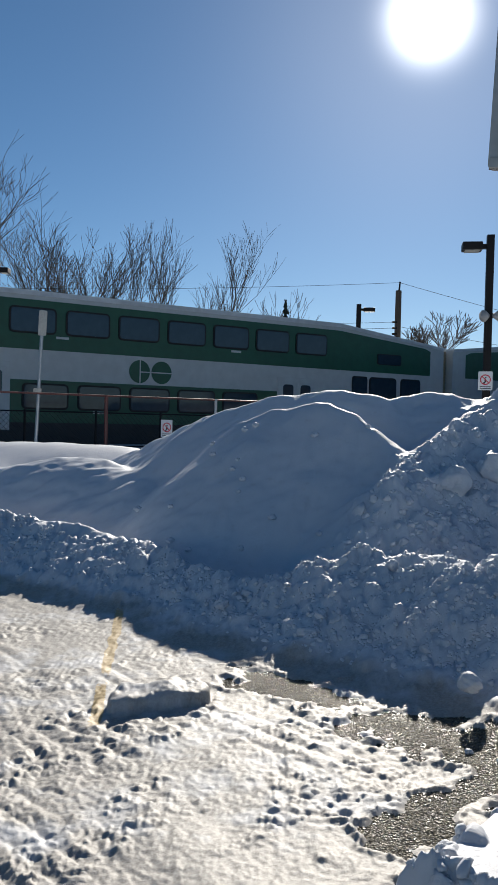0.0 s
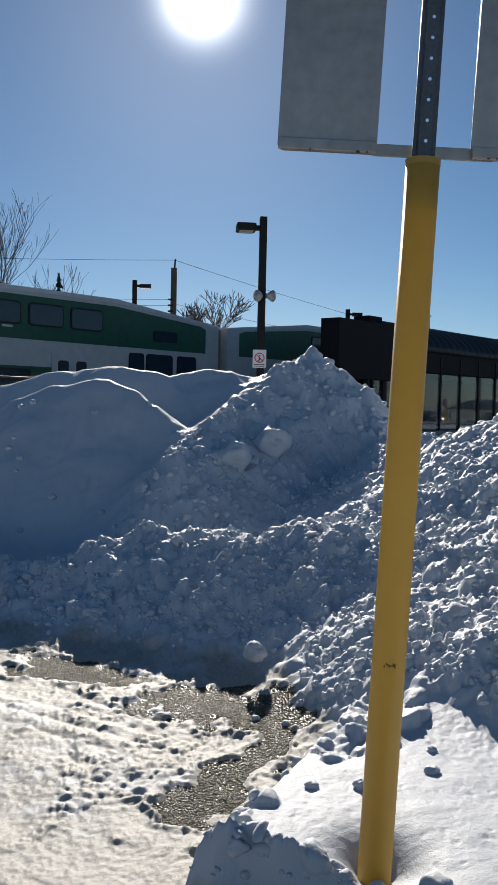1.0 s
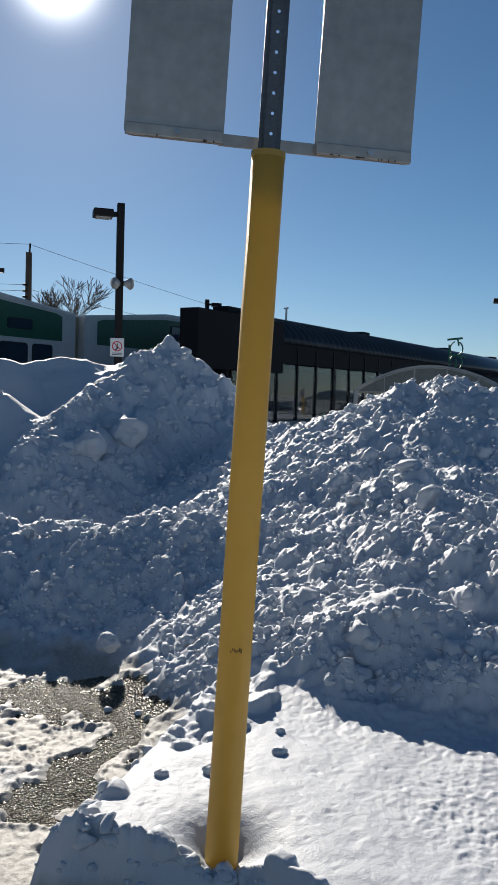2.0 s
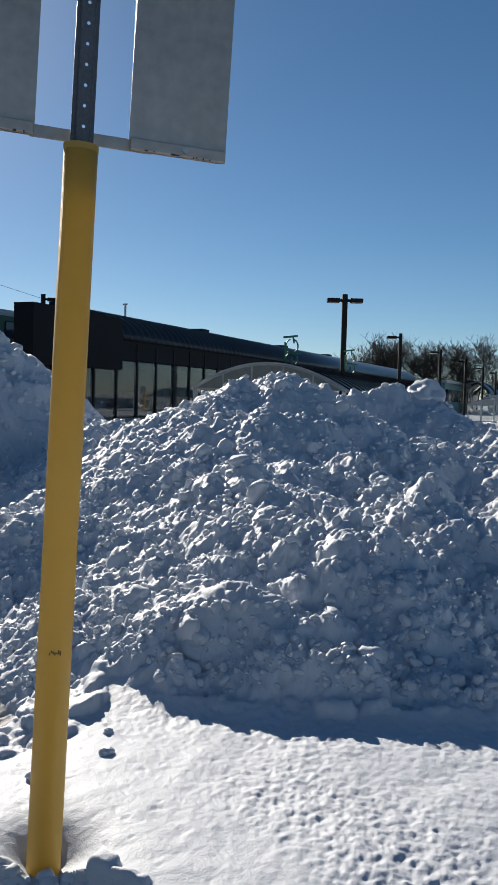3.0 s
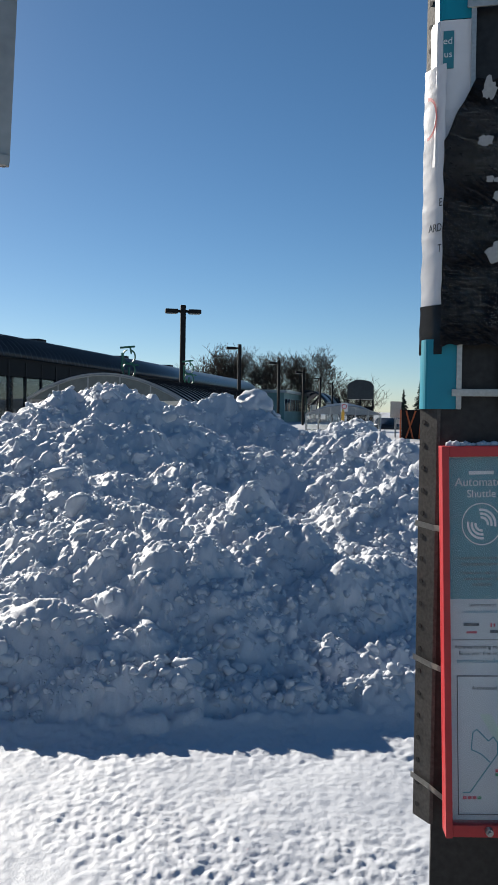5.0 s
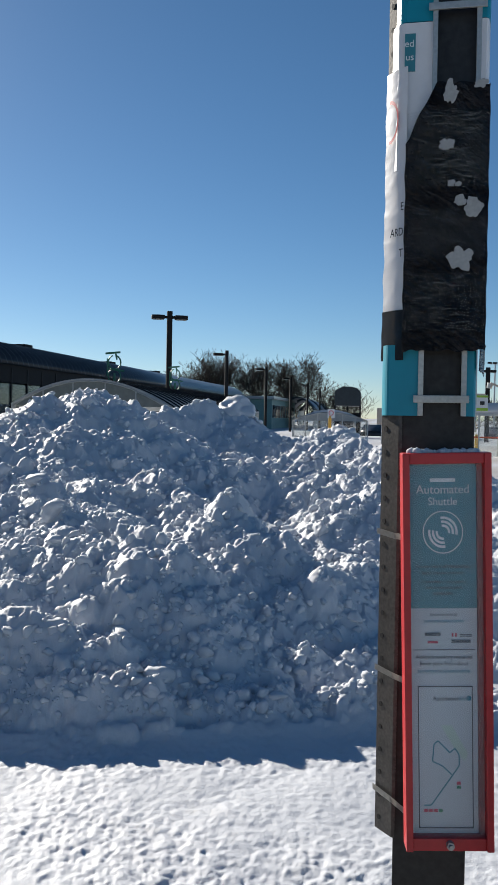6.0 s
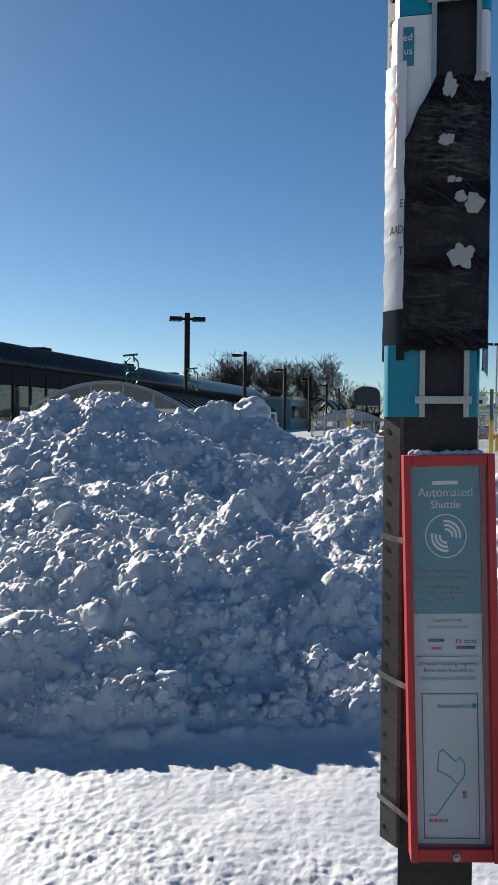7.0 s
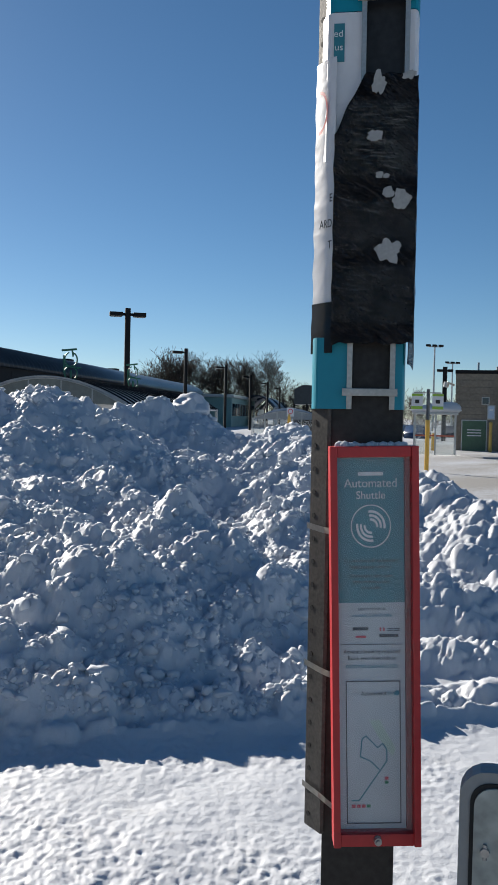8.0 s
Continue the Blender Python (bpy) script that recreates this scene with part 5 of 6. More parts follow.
def heap_clods(count, lo, hi, tail, shapes, seed, sink, fine_only=False):
    """Lumps strewn over the heaps, most of them small, each pressed into the snow under it."""
    g = np.random.default_rng(seed)
    verts, faces, base = [], [], 0
    for k in range(count):
        a, r = g.uniform(-17, 62), 2.6 * (12.5 / 2.6) ** g.random()
        i, j = int(np.searchsorted(az, a)), int(np.searchsorted(rad, r))
        dens = ROUGH[i, j] * (1 - step(0.2, 0.6, DRIFT[i, j])) * (0.45 + 1.4 * max(0.0, float(vnoise(GX[i, j] * 1.7, GY[i, j] * 1.7, 55)) + 0.25))
        high = Z0[i, j] - flat[i, j]
        if g.random() > dens or (fine_only and FINE[i, j] < 0.5) or (high < 0.1 and Z0[i, j] > 0.1):
            continue
        size = min(lo * (1 + g.pareto(tail)), hi * (0.6 if FINE[i, j] > 0.5 or high < 0.12 else 1.0)) * (r / 5.0) ** 0.35
        pts, tri = shapes[int(g.integers(len(shapes)))]
        q = Euler((g.normal(0, 0.5), g.normal(0, 0.5), g.uniform(0, 6.28))).to_matrix()
        p = pts @ np.array(q).T * size + np.array((GX[i, j], GY[i, j], GZ[i, j] + size * g.uniform(*sink)))
        verts.append(p), faces.append(tri + base)
        base += len(pts)
    return np.vstack(verts), np.vstack(faces)


def clod_mesh(verts, tris):
    cm = bpy.data.meshes.new("snow_clods")
    cm.from_pydata(verts, [], tris)
    cm.polygons.foreach_set("use_smooth", [True] * len(cm.polygons))
    cm.materials.append(M_BLOCK)
    return cm


BIG, MIDDLE = [clod_shape(k, 3) for k in range(14)], [clod_shape(40 + k, 2) for k in range(24)]
drift_lumps = np.random.default_rng(9)
for k in range(70):
    a, r = radians(drift_lumps.uniform(-14, 10)), drift_lumps.uniform(7.4, 10.6)
    x, y = r * math.sin(a), r * math.cos(a)
    i, j = int(np.searchsorted(az, math.degrees(a))), int(np.searchsorted(rad, r))
    if DRIFT[i, j] > 0.8 and Z0[i, j] > 0.3 and k % 2:
        q = drift_lumps.uniform(0.015, 0.045)
        snow_block(x, y, float(GZ[i, j]) + q * 0.1, q, 1.2, 0.8, 60 + k, "small lump of snow rolled on to the smooth drift")
for rows in ((1500, 0.028, 0.085, 2.0, BIG, 3, (-0.5, 0.0)), (34000, 0.011, 0.045, 1.6, MIDDLE, 4, (-0.45, 0.2)), (14000, 0.011, 0.035, 1.8, MIDDLE, 5, (-0.4, 0.2), True)):
    tagged(new("snow_clods", clod_mesh(*heap_clods(*rows))), "broken clods of ploughed snow strewn over the heaps", "snow clods", kind="stuff")

# ---- bare trees ----
def tree_mesh(seed, height, spread, levels=5, twig=0.012, forks=(3, 5), up=0.3):
    r = random.Random(seed)
    wood, twigs = B(), B()

    def grow(p, d, length, radius, level):
        steps = 4 if level < 3 else 2
        q = p
        for k in range(steps):
            d = (d + Vector((r.uniform(-1, 1), r.uniform(-1, 1), r.uniform(-0.2, 0.6))) * (0.10 if level == 0 else 0.18)).normalized()
            e = q + d * length / steps
            r0, r1 = radius * (1 - 0.5 * k / steps), radius * (1 - 0.5 * (k + 1) / steps)
            tube(wood if level < 2 else twigs, q, e, max(r0, twig), max(r1, twig), 6 if level < 2 else 3, False)
            q = e
            if level < levels - 1 and (k > 0 or level > 0):
                for f in range(r.randint(*forks) if k == steps - 1 else r.randint(0, 2)):
                    side = Vector((r.uniform(-1, 1), r.uniform(-1, 1), r.uniform(up - 0.4, up + 0.3))).normalized()
                    nd = (d * 0.75 + side * spread).normalized()
                    grow(q, nd, length * r.uniform(0.5, 0.72), radius * (0.42 if level == 0 else 0.5), level + 1)
    grow(Vector((0, 0, -0.3)), Vector((0, 0, 1)), height * 0.42, height * 0.01, 0)
    return wood, twigs


def bare_tree(seed, x, y, height, spread, label, group, levels=5, twig=0.012, base=0.0, forks=(3, 5), up=0.3):
    c = thing("bare_tree", pose(x, y, base, 0, 0, seed * 37), label, "tree", group)
    wood, twigs = tree_mesh(seed, height, spread, levels, twig, forks, up)
    part("trunk", wood, M_BARK, c, "", True)
    part("crown", twigs, M_BARK, c, "fine leafless twigs", False)
    return c


T1 = bare_tree(1, -18.5, 57.5, 21.0, 0.75, "tall leafless tree behind the railway", "trees behind the railway", 5, 0.012, 0.5, (2, 4), 0.5)
bare_tree(2, -11.4, 59.0, 14.0, 0.42, "slim upright leafless tree behind the railway", "trees behind the railway", 4, 0.011, 0.5, (2, 4), 0.8)
T3 = bare_tree(3, -8.0, 60.0, 14.8, 0.5, "slim upright leafless tree behind the railway", "trees behind the railway", 5, 0.009, 0.5, (2, 3), 0.8)
copy_thing(T3, pose(-9.6, 61, 0.5, 0, 0, 120)), copy_thing(T3, pose(-6.4, 62, 0.2, 0, 0, 200))
bare_tree(4, -3.2, 60, 14.6, 0.44, "leafless tree with spreading twigs behind the railway", "trees behind the railway", 5, 0.010, 0.5, (2, 3), 0.75)
copy_thing(T1, pose(-14.6, 62, -2.6, 0, 0, 250))
T5 = bare_tree(5, 13.6, 60, 8.7, 0.62, "round leafless tree behind the railway", "trees behind the railway", 5, 0.017, 0.5, (3, 5), 0.3)
bare_tree(6, 2.0, 61, 11.0, 0.5, "small leafless tree behind the railway", "trees behind the railway", 4, 0.012, 0.5, (2, 4), 0.6)
FAR = [bare_tree(20 + k, 100 + 4 * k, 108 - 4 * k, 14.0, 0.8, "distant leafless tree beyond the parking lot", "distant trees", 5, 0.02, -1.0, (3, 4), 0.35) for k in range(3)]
k = 0
for x, y, h in ((97, 113, 9), (99.5, 112, 10.5), (103, 109, 12.5), (106, 106, 13), (109, 102, 12), (112, 100, 13.2), (114.5, 97.5, 13), (116, 95, 9.5), (118.5, 92, 9), (121, 90, 7), (104.5, 112, 11.5), (110.5, 105, 12), (113, 101, 11), (98, 110, 9.5), (101, 111, 11), (107, 108, 12), (115, 99, 12), (133, 70, 7), (128, 76, 7)):
    copy_thing(FAR[k % 3], pose(x, y, -14.0 + h, 0, 0, 61 * k))
    k += 1


def conifer(x, y, h, base=0.0):
    c = thing("conifer", pose(x, y, base), "small dark green conifer standing beyond the station", "tree", "conifers")
    bm = B(); tube(bm, (0, 0, -0.3), (0, 0, h * 0.96), h * 0.02, 0.01, 6)
    part("trunk", bm, M_BARK, c)
    bm = B()
    r = random.Random(int(h * 100))
    for k in range(260):
        t = r.random() ** 0.8
        z, rr, a = h * (0.1 + 0.9 * t), h * 0.3 * (1 - t) * r.uniform(0.6, 1.1) + 0.03, r.uniform(0, 6.28)
        p = Vector((rr * math.cos(a), rr * math.sin(a), z - rr * 0.5))
        tube(bm, (0, 0, z), p, h * 0.014, h * 0.004, 3, False)
    part("crown", bm, mat("needles", (0.02, 0.035, 0.025), 0.8, vary=0.4, scale=3), c)


conifer(2.35, 60, 9.6, 0.5), conifer(100, 66.4, 6.4, -0.3), conifer(102.5, 62.5, 6.0, -0.3), conifer(98.5, 68, 5.2, -0.3)


# ---- utility pole and wires ----
up = thing("utility_pole", pose(7.41, 43.5, 0.3), "weathered wooden utility pole with insulators", "utility pole")
bm = B(); tube(bm, (0, 0, -0.3), (0, 0, 8.1), 0.19, 0.15, 10)
part("pole", bm, M_BARK, up)
bm = B(); tube(bm, (0.02, 0, 8.0), (0.06, 0, 8.55), 0.05, 0.04, 8)
part("pole_cap", bm, M_LAMP, up)
for z in (6.5, 6.2, 5.9):
    bm = B(); tube(bm, (-0.3, -0.1, z), (-0.05, -0.1, z), 0.05, 0.06, 8)
    part("insulator", bm, M_LAMP, up)


def wire(a, b, sag):
    bm, rings = B(), []
    for k in range(25):
        t = k / 24
        p = Vector(a).lerp(Vector(b), t)
        p.z -= sag * 4 * t * (1 - t)
        rings.append([bm.verts.new(p + Vector(o) * 0.012) for o in ((0, 0, 1), (0.8, -0.6, -0.5), (-0.8, 0.6, -0.5))])
    for p, q in zip(rings[:-1], rings[1:]):
        for k in range(3):
            bm.faces.new((p[k], p[(k + 1) % 3], q[(k + 1) % 3], q[k]))
    tagged(part("overhead_wire", bm, M_LAMP), "thin dark overhead wire strung between poles", "cable", "overhead wires")


PT = (7.45, 43.5, 8.8)
wire(PT, (-32, 52, 9.6), 0.5), wire(PT, (62, 78, 6.4), 1.2), wire((7.3, 43.4, 6.8), (-30, 50, 7.6), 0.5), wire((7.3, 43.4, 6.5), (-30, 50, 7.2), 0.5), wire((7.4, 43.5, 6.6), (60, 76, 5.4), 0.8)
far_pole = thing("utility_pole", pose(62, 78, 0), "slender pole carrying wires behind the station", "utility pole")
bm = B(); tube(bm, (0, 0, -0.3), (0, 0, 6.5), 0.14, 0.1, 8)
part("pole", bm, M_BARK, far_pole)

# ---- more platform lamps ----
lamp_post(4.95, 39.7, 7.15, (1,), 0.5, 0.22, turn=-8, reach=0.62)
lamp_post(16.3, 42.0, 6.6, (1,), 0.5, 0.22, turn=-15, reach=0.62)
lamp_post(-8.55, 28.8, 6.75, (1,), 0.5, 0.2, turn=0, reach=0.35)
lamp_post(50.3, 32.8, 6.75, (-1, 1), -0.2, 0.26, "dark bronze lamp post with a double head in the lot", "parking lot lamps", -55, 0.3)
lamp_post(53.0, 28.65, 5.3, (-1, 1), -0.2, 0.3, "dark bronze lamp post with a double head in the lot", "parking lot lamps", -60, 0.45)


def mast(x, y, h):
    c = thing("light_mast", pose(x, y, -0.5), "tall grey light mast with several floodlights", "light mast", "parking lot light masts")
    bm = B(); tube(bm, (0, 0, -0.3), (0, 0, h), 0.16, 0.1, 8)
    part("pole", bm, M_GALV, c)
    bm = B(); tube(bm, (-0.7, 0.5, h - 0.1), (0.7, -0.5, h - 0.1), 0.06)
    part("crossarm", bm, M_GALV, c)
    for e in (-0.7, 0.0, 0.7):
        bm = B(); box(bm, e - 0.3, -e * 0.7 - 0.2, h - 0.1, e + 0.3, -e * 0.7 + 0.2, h + 0.18, 0.03)
        part("floodlight", bm, M_LAMP, c)


mast(96.2, 53.8, 11.4), mast(114.9, 61.3, 10.6)

# ---- loudspeakers and prohibition notices ----
def loudspeakers():
    c = thing("loudspeaker_pair", pose(5.16, 18.55, 4.06, 0, 0, -15), "two grey horn loudspeakers clamped to a lamp post", "loudspeaker")
    for e in (-1, 1):
        bm = B(); tube(bm, (0.06 * e, -0.06, 0), (0.17 * e + 0.02, -0.16, -0.02), 0.05, 0.13, 16)
        part("horn", bm, mat("pale_grey_horn", (0.3, 0.31, 0.32), 0.5, vary=0.1), c, "", True)
    bm = B(); box(bm, -0.1, -0.08, -0.05, 0.1, 0.0, 0.05)
    part("clamp", bm, M_LAMP, c)


loudspeakers()
M_SIGNWHITE, M_SIGNBLACK = mat("sign_white", (0.7, 0.71, 0.72), 0.4, vary=0.05), mat("sign_black", (0.02, 0.02, 0.02), 0.5, vary=0.1)


def prohibition_sign(m, w, label):
    c = thing("prohibition_sign", m, label, "warning sign", "no-trespassing signs")
    bm = B(); plate(bm, w, w * 1.35, w * 0.05, 0.01)
    part("plate", bm, M_SIGNWHITE, c)
    bm = B(); ring(bm, 0, w * 0.08, w * 0.3, w * 0.08, 0, 360, -0.008, 32)
    k = w * 0.31
    bm.faces.new([bm.verts.new((x, -0.008, z + w * 0.08)) for x, z in ((-0.78 * k, 0.62 * k), (-0.62 * k, 0.78 * k), (0.78 * k, -0.62 * k), (0.62 * k, -0.78 * k))])
    part("red_ring", bm, M_REDINK, c)
    bm = B(); box(bm, -w * 0.06, -0.007, -w * 0.12, w * 0.06, -0.006, w * 0.16), box(bm, -w * 0.14, -0.007, -w * 0.2, -w * 0.02, -0.006, -w * 0.1)
    tube(bm, (0.02 * w, -0.007, w * 0.24), (0.02 * w, -0.006, w * 0.24), w * 0.055, seg=12)
    part("pictogram", bm, M_SIGNBLACK, c)
    bm = B()
    for q in range(2):
        box(bm, -w * 0.38, -0.007, -w * (0.45 + 0.12 * q), w * 0.38, -0.006, -w * (0.4 + 0.12 * q))
    part("print_bars", bm, M_SIGNBLACK, c)


prohibition_sign(pose(5.08, 18.53, 2.66, 0, 0, -15), 0.3, "white no-trespassing notice with a red ring on a lamp post")
prohibition_sign(track(11.04, 20.08, 1.42), 0.34, "white no-trespassing notice with a red ring on the fence")

# ---- fence along the platform ----
fence = thing("chain_link_fence", track(10, 22.3, 0.6), "dark chain-link fence half buried in snow by the railway", "fence")
for k in range(-5, 8):
    bm = B(); tube(bm, (k * 2.05, 0, -0.5), (k * 2.05, 0, 1.25), 0.035, None, 8)
    part("post", bm, M_LAMP, fence)
for z in (1.2, 0.25):
    bm = B(); tube(bm, (-10.5, 0, z), (14.5, 0, z), 0.022, None, 6)
    part("rail", bm, M_LAMP, fence)
bm = B()
for k in range(-70, 100):
    x = k * 0.15
    for sg in (1, -1):
        a, b = Vector((x, 0.01 * sg, 0.1)), Vector((x + sg * 1.1, 0.01 * sg, 1.2))
        tube(bm, a, b, 0.006, None, 3, False)
part("mesh", bm, M_DARKSTEEL, fence, "fine wire mesh", False, "stuff")
rail_f = thing("guard_rail", track(11.5, 19.9, 0.3), "thin brown steel guard rail beside the tracks", "railing")
M_BROWN = mat("red_brown_paint", (0.1, 0.03, 0.025), 0.5, vary=0.2, scale=8)
bm = B(); tube(bm, (-8, 0, 1.92), (3.2, 0, 1.92), 0.025, None, 8)
part("rail", bm, M_BROWN, rail_f)
for x in (-2.3, 0.95, 3.15):
    bm = B(); tube(bm, (x, 0, -0.3), (x, 0, 1.94), 0.05 if x < 0 else 0.045, None, 8)
    part("post", bm, M_BROWN if x < 0 else M_GALV, rail_f)
lp = thing("sign_post", pose(-5.33, 21.35, 0.2, 0, 2.2, 0), "thin grey sign post with a small sign seen edge-on", "sign post")
bm = B(); tube(bm, (0, 0, -0.2), (0, 0, 4.1), 0.045, None, 8)
part("pole", bm, M_GALV, lp)
bm = B(); plate(bm, 0.2, 0.62, 0.03, 0.01)
p = part("sign_plate", bm, M_ALU, lp); p.location = (0.02, -0.05, 3.78)
bm = B(); plate(bm, 0.2, 0.12, 0.02, 0.01)
p = part("sign_plate", bm, M_ALU, lp); p.location = (-0.02, -0.05, 2.1)

# ---- far shelters, kiosk and buildings ----
def arched_shelter(m, L, W, H, rise, label, cat, grp=""):
    c = thing("arched_shelter", m, label, cat, grp)
    pts = [(-W / 2 + W * t, H + rise * (1 - (2 * t - 1) ** 2)) for t in np.linspace(0, 1, 13)]
    bm = B(); prism(bm, pts + [(a * 0.98, z - 0.07) for a, z in pts[::-1]], -L / 2, L / 2, "y")
    part("roof", bm, M_SHFRAME, c, "pale arched roof", True)
    bm = B(); prism(bm, [(a * 0.9, z + 0.02 + 0.16 * math.sin(math.pi * k / 12)) for k, (a, z) in enumerate(pts)] + [(a * 0.9, z - 0.02) for a, z in pts[::-1]], -L / 2 + 0.1, L / 2 - 0.1, "y")
    part("roof_snow", bm, M_BLOCK, c, "snow lying on the roof", True)
    bm = B(); prism(bm, [(a * 0.97, z - 0.08) for a, z in pts], -L / 2 + 0.02, -L / 2 + 0.05, "y")
    part("gable", bm, M_POLY, c, "pale translucent arched gable")
    for k in range(7):
        x = -W / 2 + W * k / 6
        for y in (-L / 2, L / 2):
            bm = B(); box(bm, x - 0.04, y - 0.04, -0.2, x + 0.04, y + 0.04, H + rise * (1 - (2 * k / 6 - 1) ** 2) - 0.05)
            part("post", bm, M_SHFRAME, c)
        if k < 6:
            bm = B(); box(bm, x + 0.06, -L / 2 - 0.01, 0.1, x + W / 6 - 0.06, -L / 2 + 0.01, H - 0.1)
            part("pane", bm, M_GLASS, c).visible_shadow = False
    bm = B(); box(bm, -W / 2, -L / 2 - 0.03, 0.45, W / 2, -L / 2 + 0.03, 0.53)
    part("rail", bm, M_SHFRAME, c)
    return c


arched_shelter(pose(51.7, 41.1, -0.2, 0, 0, -51), 2.6, 5.6, 1.75, 0.6, "glazed bus shelter with a snow-covered arched roof", "bus shelter")
ysp = thing("sign_post", pose(47.0, 37.35, -0.1), "yellow post carrying a small white sign", "sign post", "yellow sign posts")
bm = B(); tube(bm, (0, 0, -0.2), (0, 0, 1.95), 0.11, 0.11, 10)
part("sleeve", bm, M_YELLOW, ysp)
bm = B(); plate(bm, 0.5, 0.62, 0.04, 0.02)
p = part("sign_plate", bm, M_SIGNWHITE, ysp); p.location, p.rotation_euler = (0, -0.1, 2.1), (0, 0, radians(-50))
bm = B(); ring(bm, 0, 0, 0.13, 0.05, 0, 360, -0.015, 24)
q = part("red_ring", bm, M_REDINK, ysp); q.location, q.rotation_euler = (0, -0.1, 2.15), (0, 0, radians(-50))

kiosk = thing("platform_shelter", pose(67.6, 51.7, 0, 0, 0, -52), "dark platform shelter with a curved roof beyond the lot", "platform shelter")
bm = B(); prism(bm, [(-1.25, 2.9), (1.25, 2.9), (1.25, 4.2), (0.9, 4.6), (0.3, 4.75), (-0.5, 4.75), (-1.25, 4.35)], -2, 2)
part("roof", bm, M_BLACKROOF, kiosk)
for x in (-1.2, 0, 1.2):
    bm = B(); box(bm, x - 0.08, -1.9, -0.3, x + 0.08, -1.75, 2.95)
    part("post", bm, M_LAMP, kiosk)
bm = B(); box(bm, -1.2, -1.8, 0, 1.2, 1.8, 2.2)
part("cabin", bm, M_DARKWALL, kiosk)
# arched canopies over the far platform
for s, d, W in ((118, 13.2, 5.0), (128, 13.2, 5.0), (150, 14.0, 5.0)):
    c = thing("platform_canopy", track(s, d, 0.4), "grey arched canopy over the far platform", "canopy", "far canopies")
    pts = [(-W / 2 + W * t, 2.4 + 1.7 * (1 - (2 * t - 1) ** 2)) for t in np.linspace(0, 1, 11)]
    bm = B(); prism(bm, pts + [(a * 0.97, z - 0.12) for a, z in pts[::-1]], -4, 5, "x")
    part("roof", bm, M_BLACKROOF, c, "", True)
    for y in (-W / 2 + 0.1, W / 2 - 0.1):
        bm = B(); box(bm, -3.8, y - 0.06, -0.4, 4.8, y + 0.06, 2.5)
        part("side_wall", bm, M_SHFRAME, c)
M_PALEGREEN = mat("pale_green_cladding", (0.2, 0.33, 0.3), 0.5, vary=0.2, scale=2)
hut = thing("station_annex", track(106, 14.5, 0.2), "low pale green station annex with a white roof edge", "annex")
bm = B(); box(bm, -5, 0, 0, 18, 4, 3.6, 0.05)
part("wall", bm, M_PALEGREEN, hut)
bm = B(); box(bm, -5.3, -0.3, 3.6, 18.3, 4.3, 3.95, 0.05)
part("roof", bm, M_SHFRAME, hut)
for k in range(9):
    bm = B(); box(bm, -4.4 + k * 2.4, -0.04, 1.4, -2.6 + k * 2.4, 0.05, 2.9)
    part("window", bm, M_WINDOW, hut)

# service building with grooved block walls
M_BLOCKWALL = mat("weathered_block", (0.22, 0.19, 0.15), 0.85, vary=0.3, scale=2, bump=0.3, bscale=15)
BM_ = pose(37.45, 19.53, -0.25, 0, 0, -63)
sb = thing("service_building", BM_, "low brown-grey block building with a flat parapet", "building")
bm = B(); box(bm, 0, 0, -0.3, 7.5, 6, 4.15)
part("wall_core", bm, M_BLOCKWALL, sb)
bm = B(); box(bm, -0.06, -0.08, 4.15, 7.56, 6.08, 4.32, 0.02)
part("parapet", bm, M_DARKWALL, sb)
for k in range(13):
    bm = B(); box(bm, -0.03, -0.03, 0.02 + k * 0.32, 7.53, 0.02, 0.31 + k * 0.32, 0.008)
    part("course", bm, M_BLOCKWALL, sb)
    bm = B(); box(bm, -0.03, 0.02, 0.02 + k * 0.32, 0.02, 5.9, 0.31 + k * 0.32, 0.008)
    part("course", bm, M_BLOCKWALL, sb)
bm = B(); box(bm, 1.18, -0.06, 2.7, 1.54, -0.02, 3.06)
win = part("window", bm, M_SHFRAME, sb)
bm = B(); box(bm, 1.22, -0.07, 2.74, 1.5, -0.05, 3.02)
part("pane", bm, M_WINDOW, win)
bm = B(); tube(bm, (-0.1, 0.3, 3.6), (-0.45, 0.2, 3.75), 0.05), tube(bm, (-0.45, 0.2, 3.75), (-0.5, 0.2, 3.5), 0.14, 0.12)
part("wall_lamp", bm, M_SHFRAME, sb)
bm = B(); tube(bm, (1.0, 1, 4.2), (1.0, 1, 4.75), 0.05), tube(bm, (1.9, 1, 4.2), (1.9, 1, 4.55), 0.07)
part("vent_pipe", bm, M_GALV, sb)


def wall_panel(x0, z0, x1, z1, material, label, cat, bars):
    c = thing("notice_board" if cat == "notice board" else "wall_sign", BM_, label, cat)
    bm = B(); box(bm, x0 - 0.05, -0.09, z0 - 0.05, x1 + 0.05, -0.045, z1 + 0.05, 0.01)
    part("frame", bm, M_SHFRAME, c)
    bm = B(); box(bm, x0, -0.1, z0, x1, -0.085, z1)
    part("face", bm, material, c)
    bm = B()
    for q in range(bars):
        z = z1 - (z1 - z0) * (0.3 + 0.09 * q)
        box(bm, x0 + (x1 - x0) * 0.2, -0.104, z, x1 - (x1 - x0) * 0.2, -0.1, z + 0.045)
    part("print_bars", bm, M_SIGNWHITE, c)


wall_panel(0.33, 0.42, 1.42, 1.92, mat("green_poster", (0.05, 0.12, 0.07), 0.4, vary=0.3, scale=4), "dark green framed poster on the block wall", "notice board", 3)
